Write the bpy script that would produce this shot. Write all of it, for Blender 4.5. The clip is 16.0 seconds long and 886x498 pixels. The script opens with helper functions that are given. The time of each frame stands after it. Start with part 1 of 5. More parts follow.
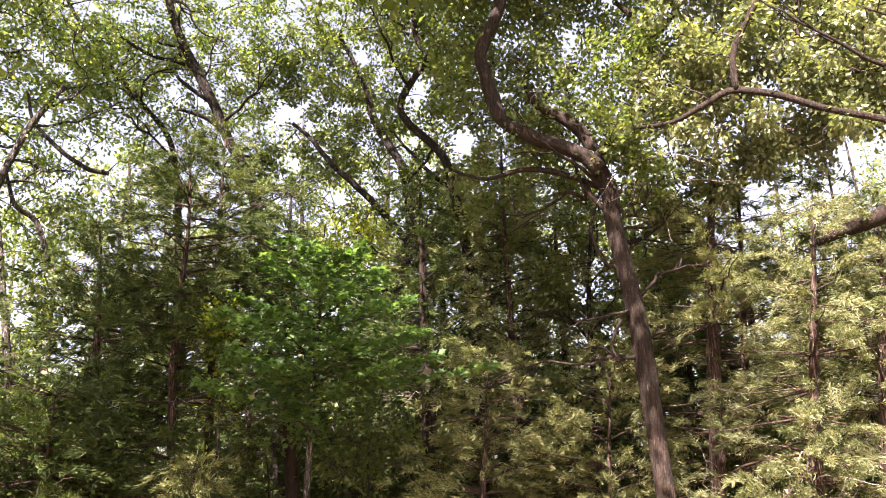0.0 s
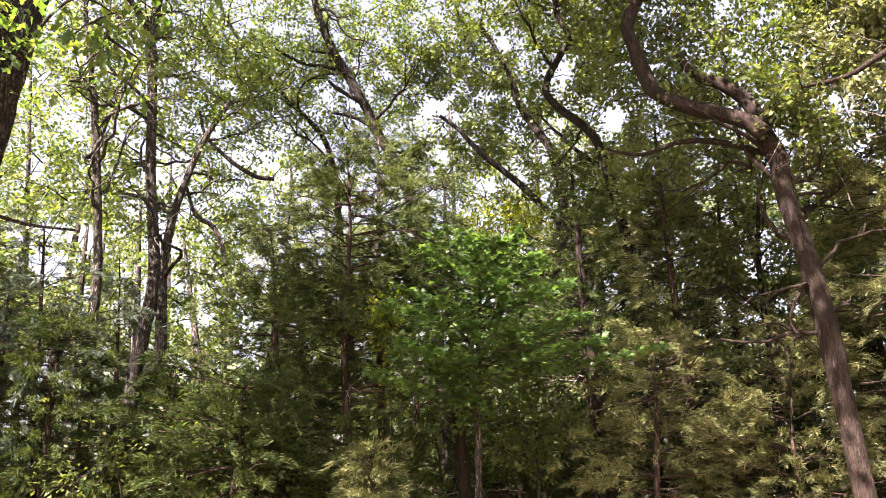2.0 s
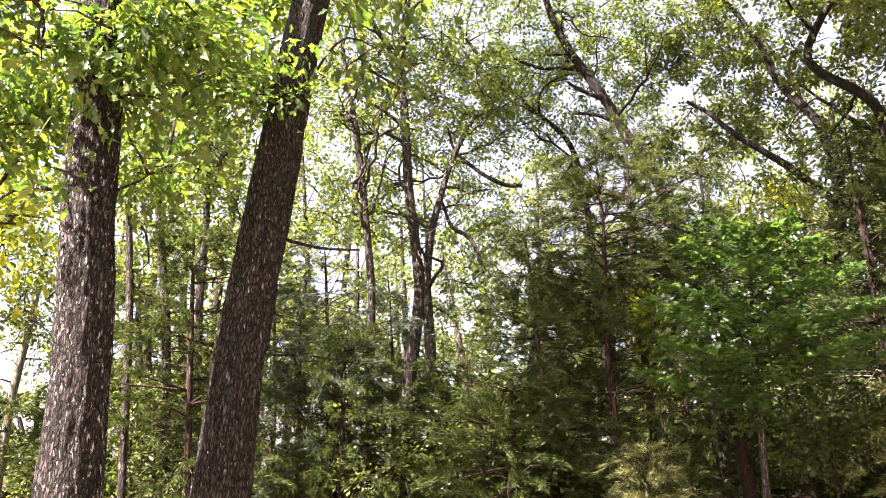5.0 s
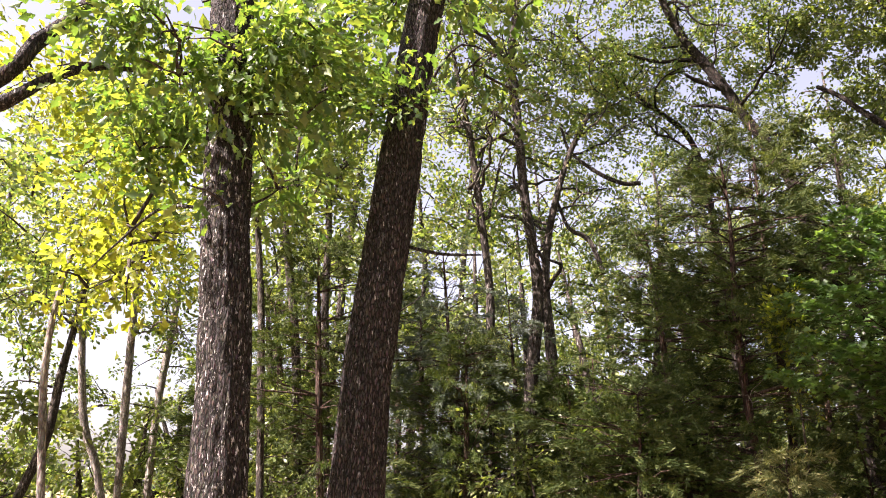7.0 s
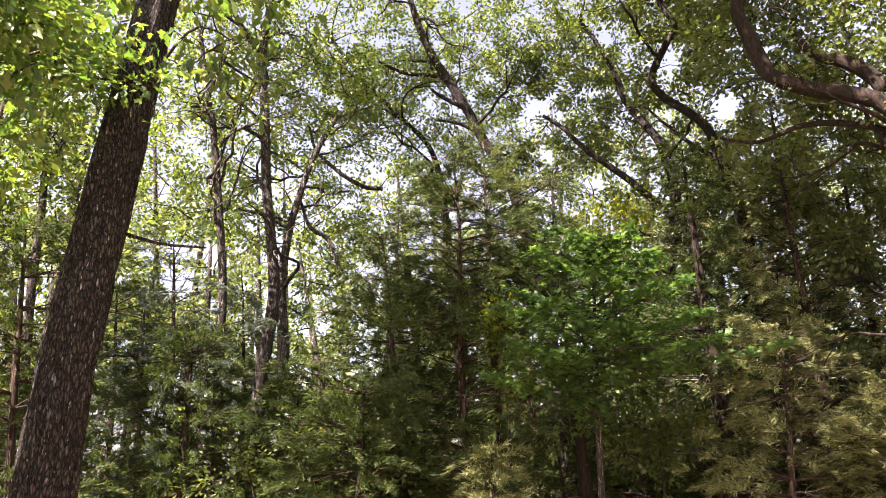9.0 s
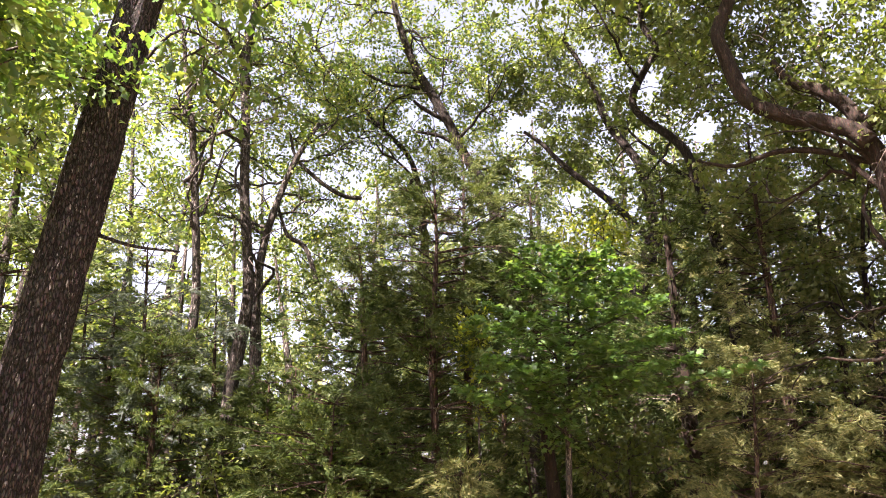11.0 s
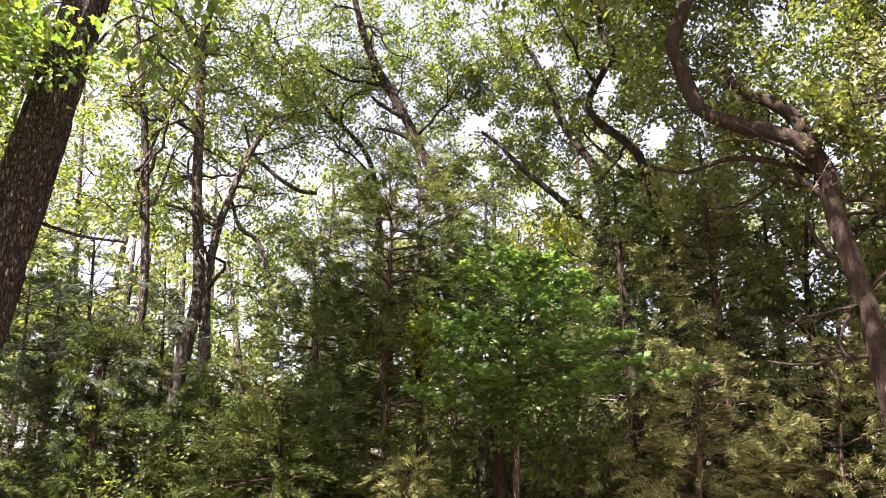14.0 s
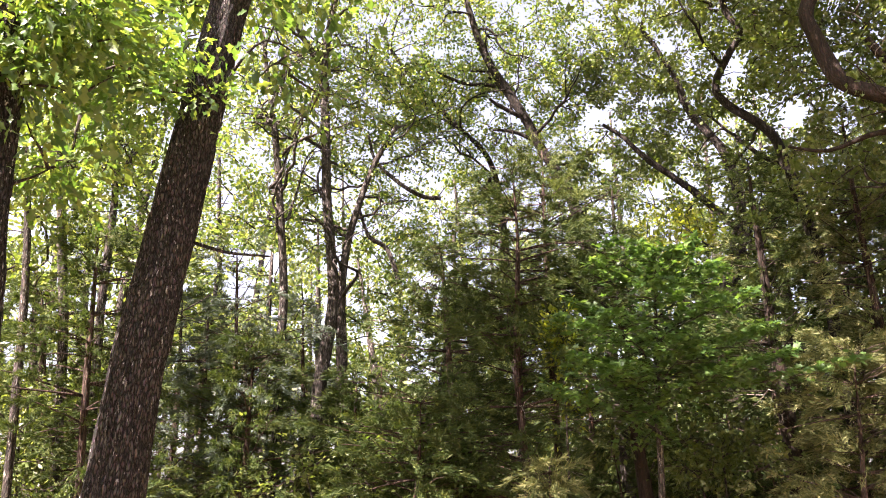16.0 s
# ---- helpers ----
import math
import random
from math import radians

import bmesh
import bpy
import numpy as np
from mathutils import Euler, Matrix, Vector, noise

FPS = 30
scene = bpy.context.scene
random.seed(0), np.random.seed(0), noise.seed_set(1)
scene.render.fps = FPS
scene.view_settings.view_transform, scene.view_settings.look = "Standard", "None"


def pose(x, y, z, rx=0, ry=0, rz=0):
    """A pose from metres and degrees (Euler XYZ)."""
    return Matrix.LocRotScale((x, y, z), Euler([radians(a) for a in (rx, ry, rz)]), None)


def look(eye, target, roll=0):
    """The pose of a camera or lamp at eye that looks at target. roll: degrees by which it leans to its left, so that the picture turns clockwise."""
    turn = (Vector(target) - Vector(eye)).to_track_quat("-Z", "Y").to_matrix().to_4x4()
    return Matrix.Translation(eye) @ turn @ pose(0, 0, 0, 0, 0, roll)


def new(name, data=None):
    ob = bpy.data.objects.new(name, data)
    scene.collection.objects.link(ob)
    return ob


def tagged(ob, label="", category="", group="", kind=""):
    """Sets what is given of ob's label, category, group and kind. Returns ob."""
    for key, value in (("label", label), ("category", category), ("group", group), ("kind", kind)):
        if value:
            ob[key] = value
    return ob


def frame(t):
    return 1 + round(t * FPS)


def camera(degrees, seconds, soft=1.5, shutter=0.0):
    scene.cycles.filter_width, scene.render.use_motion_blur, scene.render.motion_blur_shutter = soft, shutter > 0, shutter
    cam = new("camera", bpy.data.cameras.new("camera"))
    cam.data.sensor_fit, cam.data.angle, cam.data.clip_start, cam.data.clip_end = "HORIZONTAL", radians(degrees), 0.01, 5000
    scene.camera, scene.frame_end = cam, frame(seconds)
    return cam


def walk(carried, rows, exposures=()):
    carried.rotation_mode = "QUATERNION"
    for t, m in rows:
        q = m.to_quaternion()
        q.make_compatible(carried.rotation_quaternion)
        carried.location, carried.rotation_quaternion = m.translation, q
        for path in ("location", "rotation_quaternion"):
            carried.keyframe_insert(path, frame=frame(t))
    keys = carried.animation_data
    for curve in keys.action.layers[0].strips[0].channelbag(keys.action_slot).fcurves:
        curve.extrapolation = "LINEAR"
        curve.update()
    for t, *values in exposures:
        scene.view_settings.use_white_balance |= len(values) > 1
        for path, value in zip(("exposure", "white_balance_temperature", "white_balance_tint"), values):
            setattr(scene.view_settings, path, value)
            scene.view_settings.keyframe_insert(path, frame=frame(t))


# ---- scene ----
# ---- camera ----
cam = camera(59.83, 16.0, soft=1.0)
walk(cam, [
    (0, pose(0.088, 0.323, 1.604, 107.38, 1.55, -14.60)),
    (0.5, pose(0.071, 0.327, 1.601, 106.94, 1.88, -11.65)),
    (1, pose(0.050, 0.331, 1.603, 107.28, 2.31, -7.83)),
    (1.5, pose(0.030, 0.334, 1.599, 106.54, 1.55, -4.54)),
    (2, pose(0.020, 0.335, 1.600, 106.68, 1.62, -2.89)),
    (2.5, pose(-0.018, 0.334, 1.602, 107.00, 1.00, 3.43)),
    (3, pose(-0.042, 0.332, 1.602, 107.13, 0.71, 7.52)),
    (3.5, pose(-0.036, 0.333, 1.601, 106.90, 0.74, 6.51)),
    (4, pose(-0.038, 0.332, 1.604, 107.47, 0.76, 6.88)),
    (4.5, pose(-0.053, 0.330, 1.605, 107.52, 0.72, 9.39)),
    (5, pose(-0.090, 0.322, 1.603, 107.16, 0.54, 15.80)),
    (5.2, pose(-0.107, 0.318, 1.601, 106.99, 0.90, 18.90)),
    (5.6, pose(-0.133, 0.309, 1.600, 106.80, 1.15, 23.73)),
    (6, pose(-0.147, 0.304, 1.601, 106.89, 0.88, 26.19)),
    (6.4, pose(-0.150, 0.302, 1.603, 107.13, 0.39, 26.67)),
    (6.9, pose(-0.141, 0.304, 1.605, 107.43, -0.13, 25.05)),
    (7.3, pose(-0.127, 0.309, 1.605, 107.49, -0.14, 22.45)),
    (7.5, pose(-0.118, 0.312, 1.605, 107.49, 0.09, 20.93)),
    (8, pose(-0.085, 0.323, 1.605, 107.43, 0.74, 15.08)),
    (8.5, pose(-0.052, 0.329, 1.606, 107.65, 1.33, 9.59)),
    (9, pose(-0.028, 0.333, 1.603, 107.15, 1.76, 5.43)),
    (9.4, pose(-0.015, 0.335, 1.602, 106.97, 1.84, 3.14)),
    (9.9, pose(-0.012, 0.335, 1.603, 107.21, 1.39, 2.44)),
    (10.6, pose(-0.018, 0.333, 1.607, 107.84, 0.48, 3.26)),
    (11.3, pose(-0.017, 0.332, 1.608, 108.01, 0.18, 2.98)),
    (11.5, pose(-0.014, 0.333, 1.608, 107.90, 0.25, 2.41)),
    (12, pose(-0.005, 0.334, 1.605, 107.41, 0.08, 0.88)),
    (12.5, pose(0.002, 0.334, 1.604, 107.30, 0.19, -0.27)),
    (13, pose(-0.000, 0.335, 1.603, 107.06, -0.06, 0.01)),
    (13.5, pose(0.003, 0.333, 1.607, 107.81, 0.20, -0.45)),
    (14, pose(0.002, 0.333, 1.607, 107.83, 0.03, -0.33)),
    (14.5, pose(0.000, 0.334, 1.605, 107.51, 0.08, 0.00)),
    (15, pose(-0.001, 0.333, 1.606, 107.66, -0.09, 0.05)),
    (15.5, pose(-0.020, 0.332, 1.608, 107.92, -0.01, 3.39)),
    (16, pose(-0.054, 0.329, 1.608, 107.91, 0.18, 9.32)),
], exposures=[(0, 3.11, 6850, 29), (4.5, 3.15, 6850, 29), (5.2, 3.20, 6850, 29), (7.3, 2.56, 6850, 29), (8.0, 2.54, 6850, 29), (9.0, 2.92, 6850, 29), (11.5, 3.10, 6850, 29), (15, 3.12, 6850, 29), (16, 3.16, 6850, 29)])

# ---- light ----
SUN_AZ, SUN_EL = -141.0, 49.0          # degrees from the way ahead (+Y), clockwise from above
world = bpy.data.worlds.new("world")
scene.world = world
world.use_nodes = True
wn = world.node_tree.nodes
sky = wn.new("ShaderNodeTexSky")
sky.sky_type, sky.sun_disc = "NISHITA", False
sky.sun_elevation, sky.sun_rotation = radians(SUN_EL), radians(SUN_AZ)
sky.air_density, sky.dust_density, sky.ozone_density = 1.0, 3.0, 1.0
haze = wn.new("ShaderNodeHueSaturation")      # a thin white summer haze
haze.inputs["Saturation"].default_value, haze.inputs["Value"].default_value = 0.58, 0.385
world.node_tree.links.new(sky.outputs["Color"], haze.inputs["Color"])
world.node_tree.links.new(haze.outputs["Color"], wn["Background"].inputs["Color"])
wn["Background"].inputs["Strength"].default_value = 0.15
sun_data = bpy.data.lights.new("sun", "SUN")
sun_data.energy, sun_data.angle, sun_data.color = 5.0, radians(0.53), (1.0, 0.94, 0.84)
sun = new("sun", sun_data)
_a, _e = radians(SUN_AZ), radians(SUN_EL)
sun.matrix_world = look((math.sin(_a) * math.cos(_e) * 60, math.cos(_a) * math.cos(_e) * 60, math.sin(_e) * 60), (0, 0, 0))

# ---- materials ----
rng = np.random.default_rng(11)


def mat(name):
    m = bpy.data.materials.new(name)
    m.use_nodes = True
    nt = m.node_tree
    return m, nt, nt.nodes["Principled BSDF"], nt.nodes["Material Output"]


def ramp(nt, stops):
    r = nt.nodes.new("ShaderNodeValToRGB")
    el = r.color_ramp.elements
    while len(el) < len(stops):
        el.new(0.5)
    for e, (p, c) in zip(el, stops):
        e.position, e.color = p, (*c, 1)
    return r


def leaf_material(name, stops, translucent=0.4, gloss=0.4, patchy=0.35, sheen=0.5, drift=0.9):
    """Leaves: each one takes its own tint, whole boughs drift a little; light shines through."""
    m, nt, bsdf, out = mat(name)
    L = nt.links.new
    geo = nt.nodes.new("ShaderNodeNewGeometry")
    tex = nt.nodes.new("ShaderNodeTexCoord")
    big = nt.nodes.new("ShaderNodeTexNoise")
    big.inputs["Scale"].default_value = drift
    L(tex.outputs["Object"], big.inputs["Vector"])
    mix = nt.nodes.new("ShaderNodeMix")
    mix.inputs[0].default_value = patchy
    info = nt.nodes.new("ShaderNodeObjectInfo")
    add, wrap = nt.nodes.new("ShaderNodeMath"), nt.nodes.new("ShaderNodeMath")
    add.operation, wrap.operation = "ADD", "FRACT"
    L(geo.outputs["Random Per Island"], add.inputs[0])
    L(info.outputs["Random"], add.inputs[1])
    L(add.outputs[0], wrap.inputs[0])
    L(wrap.outputs[0], mix.inputs[2])
    L(big.outputs["Fac"], mix.inputs[3])
    col = ramp(nt, stops)
    L(mix.outputs[0], col.inputs["Fac"])
    L(col.outputs["Color"], bsdf.inputs["Base Color"])
    bsdf.inputs["Roughness"].default_value = gloss
    bsdf.inputs["Specular IOR Level"].default_value = sheen
    tr = nt.nodes.new("ShaderNodeBsdfTranslucent")
    warm = nt.nodes.new("ShaderNodeMix")
    warm.data_type, warm.blend_type = "RGBA", "MULTIPLY"
    warm.inputs[0].default_value = 1.0
    L(col.outputs["Color"], warm.inputs[6])
    warm.inputs[7].default_value = (2.1, 2.15, 0.85, 1)
    L(warm.outputs[2], tr.inputs["Color"])
    sh = nt.nodes.new("ShaderNodeMixShader")
    sh.inputs[0].default_value = translucent
    L(bsdf.outputs[0], sh.inputs[1])
    L(tr.outputs[0], sh.inputs[2])
    L(sh.outputs[0], out.inputs["Surface"])
    return m


def bark_material(name, dark, mid, fleck, fleck_amount=0.56, scale=1.0, bump=0.6, plate=(26, 26, 5)):
    """Furrowed bark: upright plates, dark furrows, pale lichen flecks and broad stains."""
    m, nt, bsdf, out = mat(name)
    L = nt.links.new
    tex = nt.nodes.new("ShaderNodeTexCoord")

    def mapped(s):
        mp = nt.nodes.new("ShaderNodeMapping")
        mp.inputs["Scale"].default_value = [a * scale for a in s]
        L(tex.outputs["Object"], mp.inputs["Vector"])
        return mp.outputs["Vector"]

    wob = nt.nodes.new("ShaderNodeTexNoise")
    wob.inputs["Scale"].default_value, wob.inputs["Detail"].default_value = 1.0, 5
    L(mapped((plate[0] * 1.1, plate[1] * 1.1, plate[2] * 1.3)), wob.inputs["Vector"])
    vor = nt.nodes.new("ShaderNodeTexVoronoi")
    vor.feature = "DISTANCE_TO_EDGE"
    vor.inputs["Scale"].default_value = 1.0
    warp = nt.nodes.new("ShaderNodeVectorMath")
    warp.operation = "MULTIPLY_ADD"
    L(wob.outputs["Color"], warp.inputs[0])
    warp.inputs[1].default_value = (1.6, 1.6, 1.3)
    L(mapped(plate), warp.inputs[2])
    L(warp.outputs[0], vor.inputs["Vector"])
    furrow = nt.nodes.new("ShaderNodeMapRange")
    furrow.inputs[1].default_value, furrow.inputs[2].default_value = 0.02, 0.24
    L(vor.outputs["Distance"], furrow.inputs[0])
    fine = nt.nodes.new("ShaderNodeTexNoise")
    fine.inputs["Scale"].default_value, fine.inputs["Detail"].default_value = 1.0, 6
    L(mapped((90, 90, 30)), fine.inputs["Vector"])
    base = nt.nodes.new("ShaderNodeMix")
    base.data_type = "RGBA"
    L(furrow.outputs[0], base.inputs[0])
    base.inputs[6].default_value, base.inputs[7].default_value = (*dark, 1), (*mid, 1)
    vary = nt.nodes.new("ShaderNodeMix")
    vary.data_type, vary.blend_type = "RGBA", "OVERLAY"
    vary.inputs[0].default_value = 0.7
    L(base.outputs[2], vary.inputs[6])
    L(fine.outputs["Color"], vary.inputs[7])
    plates = nt.nodes.new("ShaderNodeTexVoronoi")
    plates.inputs["Scale"].default_value = 1.0
    L(warp.outputs[0], plates.inputs["Vector"])
    one = nt.nodes.new("ShaderNodeSeparateColor")
    L(plates.outputs["Color"], one.inputs[0])
    tint = nt.nodes.new("ShaderNodeMapRange")
    tint.inputs[3].default_value, tint.inputs[4].default_value = 0.55, 1.45
    L(one.outputs[0], tint.inputs[0])
    toned = nt.nodes.new("ShaderNodeMix")
    toned.data_type, toned.blend_type = "RGBA", "MULTIPLY"
    toned.inputs[0].default_value = 1.0
    L(vary.outputs[2], toned.inputs[6])
    L(tint.outputs[0], toned.inputs[7])
    lich = nt.nodes.new("ShaderNodeTexNoise")
    lich.inputs["Scale"].default_value, lich.inputs["Detail"].default_value, lich.inputs["Roughness"].default_value = 1.0, 4, 0.65
    L(mapped((72, 72, 23)), lich.inputs["Vector"])
    either = nt.nodes.new("ShaderNodeMath")
    either.operation = "MULTIPLY_ADD"
    L(one.outputs[1], either.inputs[0])
    either.inputs[1].default_value = 0.22
    L(lich.outputs["Fac"], either.inputs[2])
    shift = nt.nodes.new("ShaderNodeMath")
    shift.operation = "SUBTRACT"
    L(either.outputs[0], shift.inputs[0])
    shift.inputs[1].default_value = 0.11
    amount = nt.nodes.new("ShaderNodeMapRange")
    amount.inputs[1].default_value, amount.inputs[2].default_value = fleck_amount, fleck_amount + 0.045
    L(shift.outputs[0], amount.inputs[0])
    on = nt.nodes.new("ShaderNodeMath")
    on.operation = "MULTIPLY"
    L(amount.outputs[0], on.inputs[0])
    L(furrow.outputs[0], on.inputs[1])
    full = nt.nodes.new("ShaderNodeMix")
    full.data_type = "RGBA"
    L(on.outputs[0], full.inputs[0])
    L(toned.outputs[2], full.inputs[6])
    full.inputs[7].default_value = (*fleck, 1)
    L(full.outputs[2], bsdf.inputs["Base Color"])
    bsdf.inputs["Roughness"].default_value = 0.9
    bsdf.inputs["Specular IOR Level"].default_value = 0.2
    hgt = nt.nodes.new("ShaderNodeMath")
    hgt.operation = "MULTIPLY_ADD"
    L(fine.outputs["Fac"], hgt.inputs[0])
    hgt.inputs[1].default_value = 0.35
    L(furrow.outputs[0], hgt.inputs[2])
    bm_ = nt.nodes.new("ShaderNodeBump")
    bm_.inputs["Strength"].default_value, bm_.inputs["Distance"].default_value = bump, 0.015
    L(hgt.outputs[0], bm_.inputs["Height"])
    L(bm_.outputs[0], bsdf.inputs["Normal"])
    return m


def ground_material():
    m, nt, bsdf, out = mat("leaf litter")
    L = nt.links.new
    tex = nt.nodes.new("ShaderNodeTexCoord")
    n1, n2 = nt.nodes.new("ShaderNodeTexNoise"), nt.nodes.new("ShaderNodeTexVoronoi")
    n1.inputs["Scale"].default_value, n1.inputs["Detail"].default_value = 0.5, 8
    n2.inputs["Scale"].default_value = 14
    L(tex.outputs["Object"], n1.inputs["Vector"])
    L(tex.outputs["Object"], n2.inputs["Vector"])
    c1 = ramp(nt, [(0.3, (0.10, 0.065, 0.035)), (0.55, (0.19, 0.13, 0.07)), (0.75, (0.10, 0.13, 0.04))])
    L(n1.outputs["Fac"], c1.inputs["Fac"])
    mix = nt.nodes.new("ShaderNodeMix")
    mix.data_type, mix.blend_type = "RGBA", "OVERLAY"
    mix.inputs[0].default_value = 0.6
    L(c1.outputs["Color"], mix.inputs[6])
    L(n2.outputs["Distance"], mix.inputs[7])
    L(mix.outputs[2], bsdf.inputs["Base Color"])
    bsdf.inputs["Roughness"].default_value = 0.95
    return m


OAK_LEAF = leaf_material("oak leaf", [(0.1, (0.050, 0.079, 0.019)), (0.5, (0.081, 0.112, 0.032)), (0.85, (0.131, 0.150, 0.050)), (0.97, (0.196, 0.145, 0.072))], 0.40, 0.36)
# a lighter oak leaf for crowns in the sun; the light is in the colour
OAK_LEAF_SUNLIT = leaf_material("oak leaf coloured as sunlit", [(0.15, (0.041, 0.080, 0.023)), (0.45, (0.089, 0.137, 0.041)), (0.75, (0.188, 0.217, 0.068)), (0.97, (0.262, 0.199, 0.091))], 0.50, 0.32, 0.35, 0.7)
OAK_LEAF_FRESH = leaf_material("fresh green oak leaf", [(0.1, (0.034, 0.078, 0.020)), (0.5, (0.072, 0.125, 0.031)), (0.80, (0.146, 0.185, 0.045)), (0.97, (0.246, 0.224, 0.056))], 0.42, 0.30, 0.35, 0.7)
FAR_LEAF = leaf_material("far canopy leaf", [(0.15, (0.039, 0.071, 0.025)), (0.5, (0.089, 0.125, 0.043)), (0.85, (0.182, 0.199, 0.068))], 0.44, 0.40)
MAPLE_LEAF = leaf_material("maple leaf", [(0.1, (0.034, 0.081, 0.022)), (0.5, (0.060, 0.120, 0.034)), (0.9, (0.109, 0.172, 0.052))], 0.40, 0.36)
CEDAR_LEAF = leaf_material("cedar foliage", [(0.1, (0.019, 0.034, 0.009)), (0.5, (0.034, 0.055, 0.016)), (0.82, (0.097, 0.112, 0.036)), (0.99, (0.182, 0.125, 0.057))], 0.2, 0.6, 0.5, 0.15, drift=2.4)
# next three: lighter cedar foliage, with sunlight put into the colour
CEDAR_PALE_LIT = leaf_material("cedar foliage paled as sunlit", [(0.28, (0.030, 0.044, 0.016)), (0.46, (0.090, 0.106, 0.046)), (0.70, (0.255, 0.258, 0.150))], 0.25, 0.6, 0.62, 0.2, drift=2.4)
CEDAR_OLIVE_LIT = leaf_material("olive cedar foliage lightened as sunlit", [(0.15, (0.036, 0.050, 0.018)), (0.45, (0.092, 0.108, 0.043)), (0.72, (0.196, 0.199, 0.094)), (0.99, (0.280, 0.190, 0.123))], 0.2, 0.6, 0.5, 0.15, drift=2.4)
CEDAR_SUNLIT = leaf_material("cedar foliage coloured as sunlit", [(0.15, (0.022, 0.038, 0.011)), (0.5, (0.055, 0.076, 0.024)), (0.80, (0.125, 0.142, 0.050))], 0.2, 0.6, 0.5, 0.15, drift=2.4)
CEDAR_BLUE = leaf_material("blue cedar foliage", [(0.1, (0.028, 0.046, 0.032)), (0.5, (0.046, 0.067, 0.053)), (0.9, (0.086, 0.103, 0.081))], 0.25, 0.6, 0.5, drift=2.4)
# bright yellow-green paints the glow of sunlit leaves
OAK_LEAF_SUN_YELLOW = leaf_material("oak leaf coloured yellow-green as sunlit", [(0.1, (0.10, 0.14, 0.02)), (0.5, (0.175, 0.20, 0.030)), (0.9, (0.27, 0.265, 0.05))], 0.58, 0.34)
# oak leaf paled to carry the sun on the level-limbed oak
OAK_LEAF_PALE_LIT = leaf_material("oak leaf paled as sunlit", [(0.1, (0.060, 0.082, 0.034)), (0.5, (0.105, 0.125, 0.058)), (0.8, (0.20, 0.20, 0.12)), (0.97, (0.24, 0.18, 0.11))], 0.36, 0.34, 0.5)
SHRUB_LEAF = leaf_material("undergrowth leaf", [(0.1, (0.038, 0.066, 0.016)), (0.5, (0.062, 0.10, 0.026)), (0.9, (0.11, 0.135, 0.04))], 0.45, 0.42)
BARK_NEAR = bark_material("furrowed oak bark", (0.010, 0.009, 0.008), (0.064, 0.054, 0.050), (0.36, 0.35, 0.34), 0.66, 1.0, 1.0, (56, 56, 16))
# more and whiter flecks: lichen, plus sunlight put into the colour
BARK_LICHEN_LIT = bark_material("lichen-flecked oak bark, lightened as sunlit", (0.010, 0.009, 0.008), (0.058, 0.050, 0.046), (0.48, 0.47, 0.46), 0.61, 1.0, 1.0, (52, 52, 16))
# oak bark darkened to carry the shade on the middle-distance trunks
BARK_SHADED = bark_material("oak bark darkened as shaded", (0.010, 0.008, 0.007), (0.026, 0.020, 0.017), (0.09, 0.08, 0.07), 0.62, 1.0, 0.6, (40, 40, 9))
BARK_OAK = bark_material("brown oak bark", (0.018, 0.013, 0.010), (0.027, 0.018, 0.0135), (0.075, 0.058, 0.046), 0.65, 1.0, 0.6, (48, 48, 8))
BARK_FAR = bark_material("grey bark", (0.016, 0.013, 0.011), (0.055, 0.046, 0.040), (0.22, 0.20, 0.18), 0.58, 1.2, 0.5)
# pale bark, lightened further for the sun on it
BARK_PALE_LIT = bark_material("pale smooth bark, lightened as sunlit", (0.09, 0.078, 0.068), (0.22, 0.20, 0.18), (0.36, 0.34, 0.32), 0.57, 1.2, 0.4)
BARK_CEDAR = bark_material("stringy cedar bark", (0.022, 0.014, 0.011), (0.066, 0.042, 0.032), (0.17, 0.13, 0.11), 0.62, 1.0, 0.6, (48, 48, 3.5))
TWIG = bark_material("twig bark", (0.018, 0.014, 0.012), (0.055, 0.044, 0.038), (0.16, 0.14, 0.12), 0.64, 2.0, 0.2)
DEAD_WOOD = bark_material("weathered dead wood", (0.10, 0.08, 0.07), (0.26, 0.22, 0.19), (0.40, 0.37, 0.33), 0.6, 2.0, 0.2)

# ---- mesh helpers ----


def mesh_from(name, co, tri, material, smooth_faces=False):
    """A triangle mesh from vertex and index arrays."""
    me = bpy.data.meshes.new(name)
    co, tri = np.asarray(co, np.float32), np.asarray(tri, np.int32)
    me.vertices.add(len(co))
    me.vertices.foreach_set("co", co.ravel())
    me.loops.add(tri.size)
    me.loops.foreach_set("vertex_index", tri.ravel())
    me.polygons.add(len(tri))
    me.polygons.foreach_set("loop_start", np.arange(0, tri.size, 3, dtype=np.int32))
    if smooth_faces:
        me.polygons.foreach_set("use_smooth", np.ones(len(tri), bool))
    me.update(calc_edges=True)
    me.materials.append(material)
    return me


def part(name, arrays, material, parent, label="", smooth_faces=False, kind=""):
    co, tri = arrays
    ob = new(name, mesh_from(name, co, tri, material, smooth_faces))
    if parent is not None:
        co_base = parent.location
        ob.parent = parent
        ob.matrix_parent_inverse = Matrix.Translation(-Vector(co_base))
    return tagged(ob, label, kind=kind)


def thing(name, base, label, category, group=""):
    ob = new(name)
    ob.empty_display_size = 0.3
    ob.location = base
    return tagged(ob, label, category, group)


